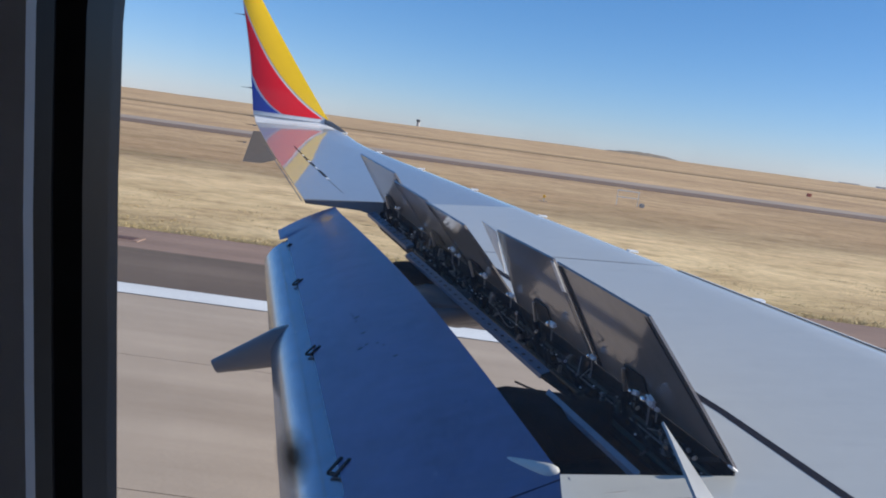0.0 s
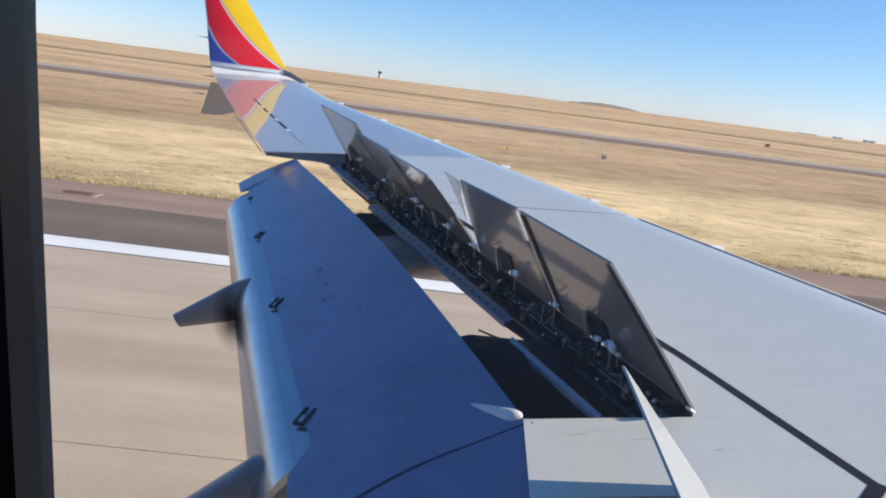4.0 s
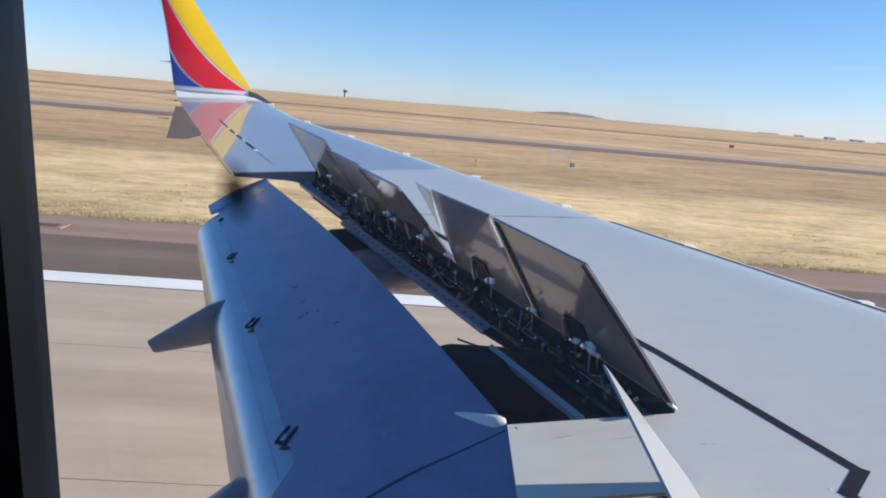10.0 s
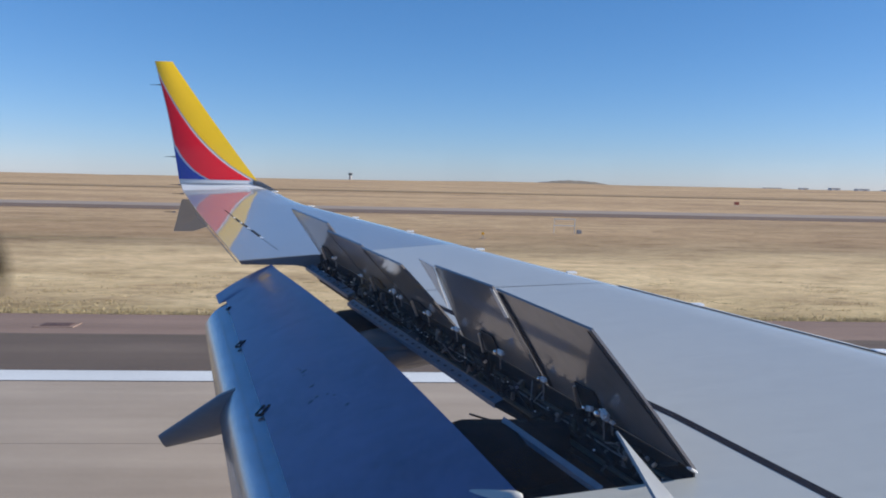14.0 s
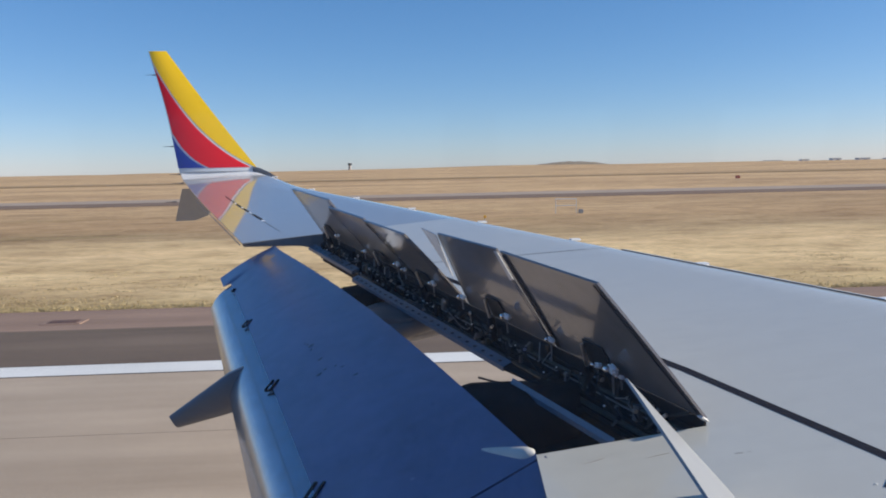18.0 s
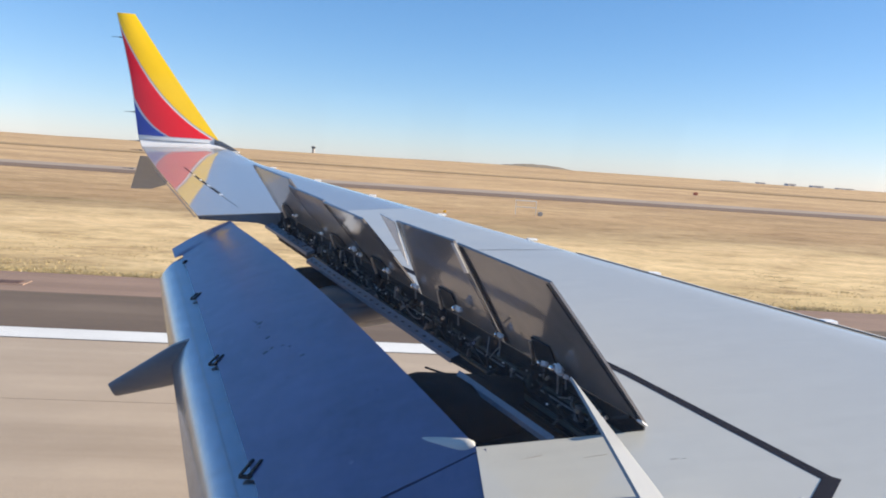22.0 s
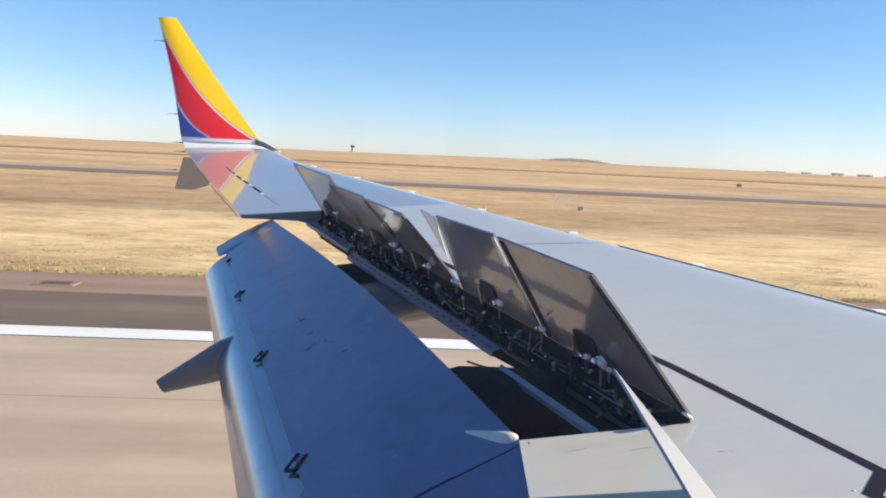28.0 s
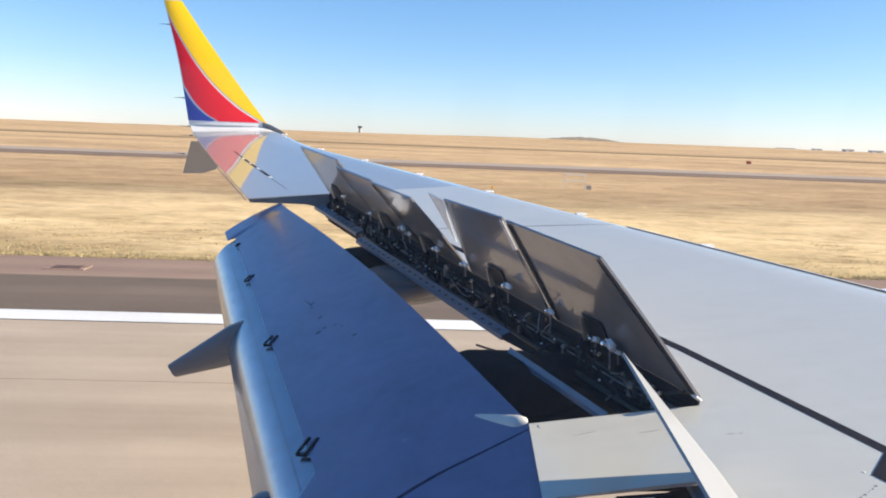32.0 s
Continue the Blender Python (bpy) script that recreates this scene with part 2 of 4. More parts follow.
def paving(name, base, dark, joint=0.0, grain=40, streaks=0.5):
    m, t, b = principled(name, base, 0.95, spec=0.08)
    lo = mapped(t, (0.02, 0.55, 0.5))
    hi = mapped(t, (1, 1, 1))
    a = ramp(t, noise_tex(t, lo, 1.4, 6, 0.65), ((0.33, dark), (0.62, base)))
    n = ramp(t, noise_tex(t, hi, grain, 3), ((0.3, (0.85,) * 3), (0.7, (1.1,) * 3)))
    s = ramp(t, noise_tex(t, mapped(t, (0.25, 0.4, 0.4)), 1.0, 5), ((0.3, (0.88,) * 3), (0.7, (1.06,) * 3)))
    t.links.new(blend(t, 1.0, blend(t, 0.8, blend(t, streaks, base, a), n, "MULTIPLY"), s, "MULTIPLY"), b.inputs["Base Color"])
    bumped(t, b, noise_tex(t, hi, 60, 3), 0.25, 0.004)
    return m


GRASS = ground_material()
CONCRETE = paving("runway_concrete", (0.49, 0.395, 0.305), (0.36, 0.282, 0.213), streaks=0.6)
ASPHALT = paving("dark_shoulder_asphalt", (0.200, 0.152, 0.118), (0.140, 0.106, 0.083), streaks=0.8)
BROWN = paving("brown_shoulder_asphalt", (0.35, 0.240, 0.183), (0.25, 0.172, 0.132), streaks=0.7)
LINE = paving("white_runway_paint", (0.80, 0.80, 0.78), (0.62, 0.61, 0.58), streaks=0.4)
LINEEDGE = paving("black_line_border", (0.06, 0.05, 0.045), (0.04, 0.035, 0.03))
TAXI = paving("taxiway_asphalt", (0.25, 0.175, 0.13), (0.18, 0.128, 0.096), streaks=0.7)
PALEWAY = paving("pale_taxiway_concrete", (0.44, 0.35, 0.28), (0.34, 0.27, 0.21), streaks=0.6)
WEEDS = paving("dry_weeds", (0.38, 0.27, 0.15), (0.29, 0.20, 0.115), streaks=0.8)
JOINT = paving("joint_filler", (0.16, 0.125, 0.10), (0.11, 0.085, 0.07))


# ---- mesh helpers ----
def mesh_of(bm, name, mat, smooth=False):
    me = bpy.data.meshes.new(name)
    bmesh.ops.recalc_face_normals(bm, faces=bm.faces)
    bm.to_mesh(me)
    bm.free()
    me.materials.append(mat)
    if smooth:
        me.polygons.foreach_set("use_smooth", [True] * len(me.polygons))
        me.set_sharp_from_angle(angle=radians(35))
    return me


def part(name, bm, mat, parent, label="", smooth=False):
    ob = new(name, mesh_of(bm, name, mat, smooth))
    ob.parent = parent
    root = parent
    while root.parent:
        root = root.parent
    ob.matrix_parent_inverse = Matrix.Translation(-root.location) if parent is root else Matrix.Identity(4)
    return tagged(ob, label) if label else ob


def thing(name, bm, mat, label, category, group="", kind="", smooth=False):
    return tagged(new(name, mesh_of(bm, name, mat, smooth)), label, category, group, kind)


def grid_into(bm, rows, close=False):
    """Quads between rows of points, all of one length."""
    vs = [[bm.verts.new(p) for p in row] for row in rows]
    for a, b in zip(vs, vs[1:]):
        for i in range(len(a) - 1 + (1 if close else 0)):
            j = (i + 1) % len(a)
            bm.faces.new((a[i], a[j], b[j], b[i]))
    return vs


def loft(rings):
    """A closed body through rings of points."""
    bm = bmesh.new()
    vs = grid_into(bm, rings, True)
    bm.faces.new(vs[0])
    bm.faces.new(tuple(reversed(vs[-1])))
    return bm


def slab(tops, depth, way=(0, 0, -1)):
    """A closed sheet: a grid of points and the same moved by depth along way."""
    bm = bmesh.new()
    d = Vector(way) * depth
    a = grid_into(bm, tops)
    b = grid_into(bm, [[Vector(p) + d for p in row] for row in tops])
    n, m = len(tops), len(tops[0])
    edge = [(i, 0) for i in range(n)] + [(n - 1, j) for j in range(1, m)] + [(i, m - 1) for i in range(n - 2, -1, -1)] + [(0, j) for j in range(m - 2, 0, -1)]
    for (i, j), (k, l) in zip(edge, edge[1:] + edge[:1]):
        bm.faces.new((a[i][j], a[k][l], b[k][l], b[i][j]))
    return bm


def box_bm(size, at=(0, 0, 0), bevel=0.0, turn=None):
    bm = bmesh.new()
    bmesh.ops.create_cube(bm, size=1, matrix=Matrix.Diagonal((*size, 1)))
    if bevel:
        bmesh.ops.bevel(bm, geom=bm.edges[:], offset=bevel, segments=2, affect="EDGES")
    bm.transform(Matrix.Translation(at) @ (turn or Matrix.Identity(4)))
    return bm


def tube_bm(a, b, r0, r1=None, sides=10):
    a, b = Vector(a), Vector(b)
    bm = bmesh.new()
    bmesh.ops.create_cone(bm, cap_ends=True, segments=sides, radius1=r0, radius2=r0 if r1 is None else r1, depth=(b - a).length)
    bm.transform(Matrix.Translation((a + b) / 2) @ (b - a).to_track_quat("Z", "Y").to_matrix().to_4x4())
    return bm


def ribbon(points, width, lift, up_way=None):
    """A flat stripe along points on the wing's upper side."""
    rows = []
    for i, p in enumerate(points):
        a, b = points[max(0, i - 1)], points[min(len(points) - 1, i + 1)]
        d = Vector((b[0] - a[0], b[1] - a[1]))
        n = Vector((-d.y, d.x)).normalized() * width / 2
        rows.append([(p[0] + n.x, p[1] + n.y, up(p[0] + n.x, p[1] + n.y) + lift), (p[0] - n.x, p[1] - n.y, up(p[0] - n.x, p[1] - n.y) + lift)])
    return slab(rows, 0.004)


def between(a, b, n):
    return [tuple(Vector(a).lerp(Vector(b), i / (n - 1))) for i in range(n)]


def span(a, b, n):
    return [a + (b - a) * i / (n - 1) for i in range(n)]


# ---- the wing's lines ----
def lead_x(y):
    return -1.97 - 0.5706 * (y - 14.7)


def lead_z(y):
    return 3.98 + 0.0797 * (y - 14.7)


def fall(y):
    return float(np.interp(y, (0, 4, 9, 15, 20), (0.15, 0.13, 0.10, 0.04, 0.03)))


def up(x, y):
    """Height of the wing's upper side."""
    d = lead_x(y) - x
    nose = 0.0 if d > 0.25 else -0.9 * (0.25 - d) ** 2
    aft = min(1.0, max(0.0, (d - 0.12) / 0.5))
    curl = (1 - aft) * 0.135 * max(0.0, (y - 13.3) / 1.65) ** 2 + aft * 0.013 * max(0.0, y - 11.8) ** 2
    return lead_z(y) - d * fall(y) + nose + curl


HINGE_IN, HINGE_OUT = Vector((1.62, 3.99, 2.84)), Vector((-0.75, 9.56, 3.43))
HINGE_WAY = (HINGE_OUT - HINGE_IN).normalized()
AFT = HINGE_WAY.cross(Vector((0, 0, 1))).normalized()
AFT = AFT if AFT.x < 0 else -AFT
LIFT = HINGE_WAY.cross(AFT).normalized()
LIFT = LIFT if LIFT.z > 0 else -LIFT


def hinge_x(y):
    return HINGE_IN.x + (y - HINGE_IN.y) * HINGE_WAY.x / HINGE_WAY.y


def tail_x(y):
    return -1.65 + (y - 9.46) * (-3.55 + 1.65) / (14.62 - 9.46)


def cove(s, c, z=0.0):
    """A place by the distance along the spoiler hinge, aft of it and above it."""
    return HINGE_IN + HINGE_WAY * s + AFT * c + LIFT * z


# ---- ground ----
def far_rise(x, y):
    r = math.hypot(x, y)
    k = min(1.0, max(0.0, (r - 350) / 900))
    return k * k * (1.5 + 6.0 * noise.noise(Vector((x / 900, y / 900, 0.3))) + 4.0 * noise.noise(Vector((x / 300, y / 300, 7.0))))


radii = [0.01] + [6 * 1.16 ** i for i in range(45)]
radii = [r for r in radii if r < 4600] + [4700]
bm = bmesh.new()
N = 180
rows = []
for r in radii:
    rows.append([(r * math.cos(2 * math.pi * i / N), r * math.sin(2 * math.pi * i / N) , far_rise(r * math.cos(2 * math.pi * i / N), r * math.sin(2 * math.pi * i / N))) for i in range(N)])
grid_into(bm, rows, True)
thing("ground", bm, GRASS, "dry straw-coloured prairie grass reaching the horizon", "ground", kind="structure", smooth=True)


def strip(name, y0, y1, z0, mat, label, category, x0=-900, x1=900, nx=40, ny=2):
    tops = [[(x0 + (x1 - x0) * i / nx, y0 + (y1 - y0) * j / ny, z0) for j in range(ny + 1)] for i in range(nx + 1)]
    return thing(name, slab(tops, z0 + 0.05), mat, label, category, kind="structure")


runway = strip("runway", -28.0, 17.03, 0.020, JOINT, "tan concrete runway with dark joints and rubber streaks", "runway")
lane = 4.55
for i in range(10):
    y1 = 17.02 - lane * i if i == 0 else 12.98 - 4.57 * (i - 1)
    y0 = 13.0 if i == 0 else y1 - 4.55
    tops = [[(x, y, 0.03) for y in (y0, y1)] for x in span(-900, 900, 30)]
    ob = new("concrete_lane", mesh_of(slab(tops, 0.06), "concrete_lane", CONCRETE))
    ob.parent = runway
strip("shoulder_inner", 17.98, 22.2, 0.028, ASPHALT, "dark asphalt runway shoulder", "pavement")
strip("shoulder_outer", 22.2, 25.4, 0.024, BROWN, "brown weathered asphalt runway shoulder", "pavement")
strip("runway_edge_line", 17.06, 17.95, 0.036, LINE, "white painted runway edge line", "runway marking")
strip("line_border", 17.0, 17.99, 0.033, LINEEDGE, "thin black border of the edge line", "runway marking")
strip("taxiway", 107.0, 119.0, 0.05, TAXI, "dark asphalt taxiway across dry grass", "taxiway")
strip("taxiway_shoulder", 119.0, 132.0, 0.045, PALEWAY, "pale weathered concrete edge of the taxiway", "taxiway")
strip("dirt_track", 300.0, 330.0, 0.25, WEEDS, "dark strip of dry weeds near the skyline", "track")

# grass tufts beyond the shoulder
rnd = random.Random(3)
verts, faces = [], []
clumps = [(rnd.uniform(-34, 80), 25.45 + (abs(rnd.gauss(0, 0.25)) if i % 3 == 0 else 11 * rnd.random() ** 3), rnd.uniform(0.15, 0.6)) for i in range(1500)]
for cx0, cy0, cr in clumps:
    for i in range(34):
        x, y = cx0 + rnd.gauss(0, cr * 1.6), max(25.38, cy0 + rnd.gauss(0, cr * 0.5))
        h = (0.035 + 0.06 * rnd.random()) * (1.2 if cy0 < 26 else 0.7)
        a = rnd.uniform(-0.7, 0.7)
        w = 0.006 + 0.014 * rnd.random()
        n0 = len(verts)
        verts += [(x - w * math.cos(a), y - w * math.sin(a), 0.0), (x + w * math.cos(a), y + w * math.sin(a), 0.0), (x + rnd.uniform(-0.06, 0.06), y + rnd.uniform(-0.03, 0.03), h)]
        faces.append((n0, n0 + 1, n0 + 2))
me = bpy.data.meshes.new("grass_tufts")
me.from_pydata(verts, [], faces)
m, t, b = principled("tuft_straw", (0.5, 0.4, 0.2), 0.9, spec=0.1)
geo = t.nodes.new("ShaderNodeNewGeometry")
t.links.new(ramp(t, geo.outputs["Random Per Island"], ((0.0, (0.27, 0.23, 0.11)), (0.3, (0.42, 0.33, 0.17)), (0.8, (0.54, 0.43, 0.24)), (1.0, (0.66, 0.53, 0.32)))), b.inputs["Base Color"])
me.materials.append(m)
tagged(new("grass_tufts", me), "tufts of dry straw grass along the shoulder", "grass", kind="stuff")


# far things
def far_at(az, dist):
    x, y = dist * math.sin(radians(az)), dist * math.cos(radians(az))
    return x, y, far_rise(x, y)


fx, fy, fz = far_at(-2.7, 1500)
tower = tagged(new("control_tower"), "distant pale concrete airport control tower", "tower")
tower.location = (fx, fy, fz - 5.0)
TOWERC = plain("tower_concrete", (0.35, 0.34, 0.33), 0.8)
TOWERG = plain("tower_glass", (0.05, 0.07, 0.09), 0.2)


def tower_part(name, r0, r1, z0, z1, mat, sides=12):
    bm = tube_bm((0, 0, z0), (0, 0, z1), r0, r1, sides)
    ob = new(name, mesh_of(bm, name, mat))
    ob.parent = tower
    return ob


tower_part("shaft", 3.0, 2.4, 0, 13.0, TOWERC)
tower_part("cab", 3.0, 4.2, 13.0, 16.5, TOWERG)
tower_part("cab_roof", 4.6, 4.0, 16.5, 17.3, TOWERC)
tower_part("aerial", 0.25, 0.15, 17.3, 20.5, TOWERC, 6)

mx, my, mz = far_at(12.6, 1300)
bm = bmesh.new()
rows = []
for i in range(25):
    row = []
    for j in range(9):
        u, v = i / 24 * 2 - 1, j / 8 * 2 - 1
        h = max(0.0, 1 - u * u) ** 0.7 * max(0.0, 1 - v * v)
        h *= 5.0 + 2.6 * noise.noise(Vector((u * 5, v * 3, 2.0)))
        row.append((mx + 55 * u, my + 30 * v, mz - 0.6 + h))
    rows.append(row)
grid_into(bm, rows)
thing("spoil_mound", bm, plain("mound_earth", (0.24, 0.19, 0.13), 0.95, 0, 0.45, 0.25), "low dark mound of earth on the skyline", "mound", smooth=True)

rnd = random.Random(8)
HANGAR = plain("hangar_white", (0.62, 0.63, 0.64), 0.6, 0, 0.1, 0.3)
HANGARDK = plain("hangar_roof_grey", (0.25, 0.25, 0.26), 0.6)
for i in range(5):
    az = 25.5 + 1.7 * i + 0.3 * rnd.random()
    x, y, z = far_at(az, 2300)
    w, h = rnd.uniform(16, 46), rnd.uniform(3, 6.5)
    b0 = tagged(new("terminal_building"), "small pale airport building on the skyline", "building", "airport buildings")
    b0.location = (x, y, z - 0.8)
    for name, size, at, mat in (("wall", (w, 18, h), (0, 0, h / 2), HANGAR), ("roof", (w + 1, 19, 0.8), (0, 0, h + 0.4), HANGARDK), ("door", (w * 0.3, 0.3, h * 0.6), (w * 0.1, -9.1, h * 0.3), HANGARDK)):
        ob = new(name, mesh_of(box_bm(size, at), name, mat))
        ob.parent = b0

# taxiway signs near the shoulder
SIGNY = plain("sign_yellow", (0.80, 0.45, 0.03), 0.5)
for az, dist, w in ((-27.6, 52.0, 2.0),):
    x, y = dist * math.tan(radians(az)), dist
    sign = tagged(new("airfield_sign"), "yellow and black airfield sign on short legs", "sign")
    sign.location = (x, y, 0)
    for name, size, at, mat in (("panel", (w * 0.62, 0.22, 0.75), (-w * 0.19, 0, 0.75), SIGNY), ("panel", (w * 0.38, 0.22, 0.75), (w * 0.31, 0, 0.75), BLACK), ("leg", (0.06, 0.06, 0.38), (-w * 0.3, 0, 0.19), STEEL), ("leg", (0.06, 0.06, 0.38), (w * 0.3, 0, 0.19), STEEL), ("footing", (w * 1.1, 0.6, 0.06), (0, 0, 0.03), CONCRETE)):
        ob = new(name, mesh_of(box_bm(size, at, 0.01), name, mat))
        ob.parent = sign

# small airfield fixtures out on the grass
RUST = plain("rusty_steel", (0.11, 0.055, 0.04), 0.8, 0, 0.4, 9)
SIGNRED = plain("marker_red", (0.30, 0.06, 0.04), 0.5)


def fixture(name, at, label, category, bits):
    """A small fixture: named boxes on one base."""
    ob = tagged(new(name), label, category)
    ob.location = at
    for bit, size, place, mat in bits:
        q = new(bit, mesh_of(box_bm(size, place, min(size) * 0.15), bit, mat))
        q.parent = ob
    return ob


fixture("antenna_frame", (15.2, 70.0, 0), "white steel antenna frame standing in dry grass", "antenna", (
    ("post", (0.045, 0.045, 1.3), (-0.9, 0, 0.65), HANGAR), ("post", (0.045, 0.045, 1.3), (0.9, 0, 0.65), HANGAR), ("crossbar", (1.9, 0.06, 0.08), (0, 0, 1.26), HANGAR),
    ("crossbar", (1.9, 0.06, 0.06), (0, 0, 0.7), HANGAR), ("equipment_box", (0.4, 0.3, 0.35), (1.3, 0, 0.17), HANGARDK)))
fixture("red_marker", (80.7, 186.0, 0), "small dark red marker box in dry grass", "marker", (("housing", (1.0, 0.6, 0.7), (0, 0, 0.68), SIGNRED), ("leg", (0.06, 0.06, 0.34), (-0.25, 0, 0.17), STEEL), ("leg", (0.06, 0.06, 0.34), (0.25, 0, 0.17), STEEL)))
fixture("edge_lamp", (7.2, 62.0, 0), "low yellow taxiway edge lamp", "lamp", (("stem", (0.06, 0.06, 0.3), (0, 0, 0.15), STEEL), ("lens", (0.2, 0.2, 0.2), (0, 0, 0.39), SIGNY), ("base", (0.5, 0.5, 0.05), (0, 0, 0.025), CONCRETE)))
fixture("drain_cover", (-9.2, 23.4, 0.02), "rusty steel drain cover set in the shoulder", "drain cover", (("frame", (1.1, 0.7, 0.03), (0, 0, 0.012), BROWN), ("grate", (0.8, 0.45, 0.02), (0, 0, 0.03), RUST)))

# ---- the airplane ----
plane = tagged(new("airplane"), "airliner with grey wing, raised spoilers and a colourful winglet", "airplane")
plane.location = (0, -1.7, 0)


def wing_body(stations, front, back, under, thin=0.0):
    """Closed piece of wing: rings over the upper side and back along the lower side."""
    rings = []
    for y in stations:
        f, b = front(y), back(y)
        n = 14
        xs = [f + (b - f) * i / n for i in range(n + 1)]
        top = [(x, y, up(x, y)) for x in xs]
        low = [(x, y, up(x, y) - under(y) * (1 - thin * (i / n) ** 2) * (0.25 + 0.75 * math.sin(math.pi * min(1, 0.12 + 0.80 * i / n)))) for i, x in enumerate(xs)]
        rings.append(top + low[::-1])
    return loft(rings)


nose_x = lambda y: lead_x(y) + 0.10
part("wing_panel", wing_body(span(3.9885, 9.56, 16), nose_x, lambda y: hinge_x(y), lambda y: 0.42 - 0.022 * y), WING, plane, "light grey painted wing surface, glossy, faint streaks", True)
part("wing_panel", wing_body(span(3.3585, 3.9885, 4), nose_x, lambda y: 0.70 + 0.05 * (y - 3.3), lambda y: 0.03, 0.2), WING, plane, "", True)
part("wing_panel", wing_body(span(0.25, 3.3585, 8), nose_x, lambda y: 1.50, lambda y: 0.45), WING, plane, "", True)
part("wing_panel", wing_body(span(9.563, 13.2, 8) + span(13.3, 14.72, 16), nose_x, lambda y: tail_x(y), lambda y: 0.27 - 0.011 * y, 0.75), OUTER, plane, "glossy outer wing, darkened in colour for mirrored sky, that mirrors the winglet", True)


def raised(s0, s1, t0, t1, angle, c0, c1, name="spoiler"):
    """A spoiler turned up about the hinge: hinge from s0 to s1, free edge from t0 to t1, chords c0 and c1 at its ends."""
    c, s = math.cos(radians(angle)), math.sin(radians(angle))
    rows = []
    for i in range(7):
        k = i / 6
        h, f, chord = s0 + (s1 - s0) * k, t0 + (t1 - t0) * k, c0 + (c1 - c0) * k
        rows.append([cove(h + (f - h) * j / 6, chord * j / 6 * c, chord * j / 6 * s + 0.008 * math.sin(math.pi * j / 6)) for j in range(7)])
    n = (AFT * c + LIFT * s).cross(HINGE_WAY).normalized()
    n = n if n.x < 0 else -n
    bm = slab(rows, 0.015, n)
    return part(name, bm, UNDER, plane, "raised spoiler panel, brown-grey underside", True)


SPOILERS = ((0.0, 1.33, 0.43, 1.43, 58, 0.768, 0.755), (1.345, 2.52, 1.47, 2.36, 58, 0.764, 0.712), (2.54, 3.45, 2.56, 3.45, 46, 0.80, 0.764), (3.47, 4.50, 3.47, 4.45, 47, 0.763, 0.724), (4.53, 6.06, 4.62, 5.95, 53, 0.718, 0.665))
spoilers = [raised(*q) for q in SPOILERS]

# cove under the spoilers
# dark plate over the pale skin end, for the shade in the cove
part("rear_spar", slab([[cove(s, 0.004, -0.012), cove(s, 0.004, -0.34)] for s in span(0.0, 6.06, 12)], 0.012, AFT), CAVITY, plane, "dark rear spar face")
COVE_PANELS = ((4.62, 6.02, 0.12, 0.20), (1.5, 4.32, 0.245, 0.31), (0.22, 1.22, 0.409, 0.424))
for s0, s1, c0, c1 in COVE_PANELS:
    # dark sheet added for the shade; this space is open
    floor = part("cove_shade_sheet", slab([[cove(s, 0.018, -0.30), cove(s, 0.018 + 0.35 * (c0 - 0.02), -0.24)] for s in span(s0 - 0.02, s1 + 0.02, 6)], 0.02), CAVITY, plane, "dark sheet for the shade behind the rear spar")
    strip_ob = part("cove_panel", slab([[cove(s, c0, -0.13), cove(s, c1, -0.16)] for s in span(s0, s1, 8)], 0.03), COVE, plane, "cove panel with fastener holes, sky-lit blue put into its colour")

# outboard flap
FLAP_IN, FLAP_OUT = Vector((0.72, 3.89, 2.64)), Vector((-1.26, 9.13, 3.23))
FLAP_WAY = (FLAP_OUT - FLAP_IN).normalized()
FAFT = FLAP_WAY.cross(Vector((0, 0, 1))).normalized()
FAFT = FAFT if FAFT.x < 0 else -FAFT
FDOWN = radians(28)
FCH = FAFT * math.cos(FDOWN) - Vector((0, 0, math.sin(FDOWN)))
FUP = FLAP_WAY.cross(FCH).normalized()
FUP = FUP if FUP.z > 0 else -FUP


def on_flap(s, c, z=0.0):
    return FLAP_IN + FLAP_WAY * s + FCH * c + FUP * z


def flap_chord(s):
    return 1.052 - 0.086 * s


def flap_ring(s, at, c0, c1, thick):
    """Section of a flap: rounded nose, flat top, thin tail."""
    ring = []
    n = 12
    for i in range(n + 1):
        u = 1 - i / n
        ring.append(at(s, c0 + (c1 - c0) * u, 0.035 * math.sin(math.pi * u) * 0.6))
    for i in range(1, n):
        u = i / n
        ring.append(at(s, c0 + (c1 - c0) * u, -thick * (math.sin(math.pi * u ** 0.6) * 0.8 + 0.1 * (1 - u))))
    return ring


def tip_chord(s):
    """Chord of the main segment: long at the root, where no aft segment follows, and cut back at the tip."""
    if s < 0.80:
        return float(np.interp(s, (0.18, 0.29, 0.42, 0.52, 0.64, 0.78, 0.80), (1.232, 1.222, 1.207, 1.192, 1.160, 1.000, 0.983)))
    return flap_chord(s) if s < 5.55 else 0.66 - 0.08 * (s - 5.55)


def flap_joint(c):
    """The bowed joint between the inboard and the outboard flap."""
    return float(np.interp(c, (-0.15, 0.0, 0.25, 0.45, 0.65, 0.85, 1.05, 1.25), (0.045, 0.065, 0.105, 0.145, 0.168, 0.170, 0.160, 0.180)))


def joint_out(s, c, z=0.0):
    return on_flap(flap_joint(c) + 0.007 + 0.010 * min(1.0, max(0.0, c)), c, z)


def joint_in(s, c, z=0.0):
    return on_flap(flap_joint(c) - 0.007 - 0.006 * min(1.0, max(0.0, c)), c, z)


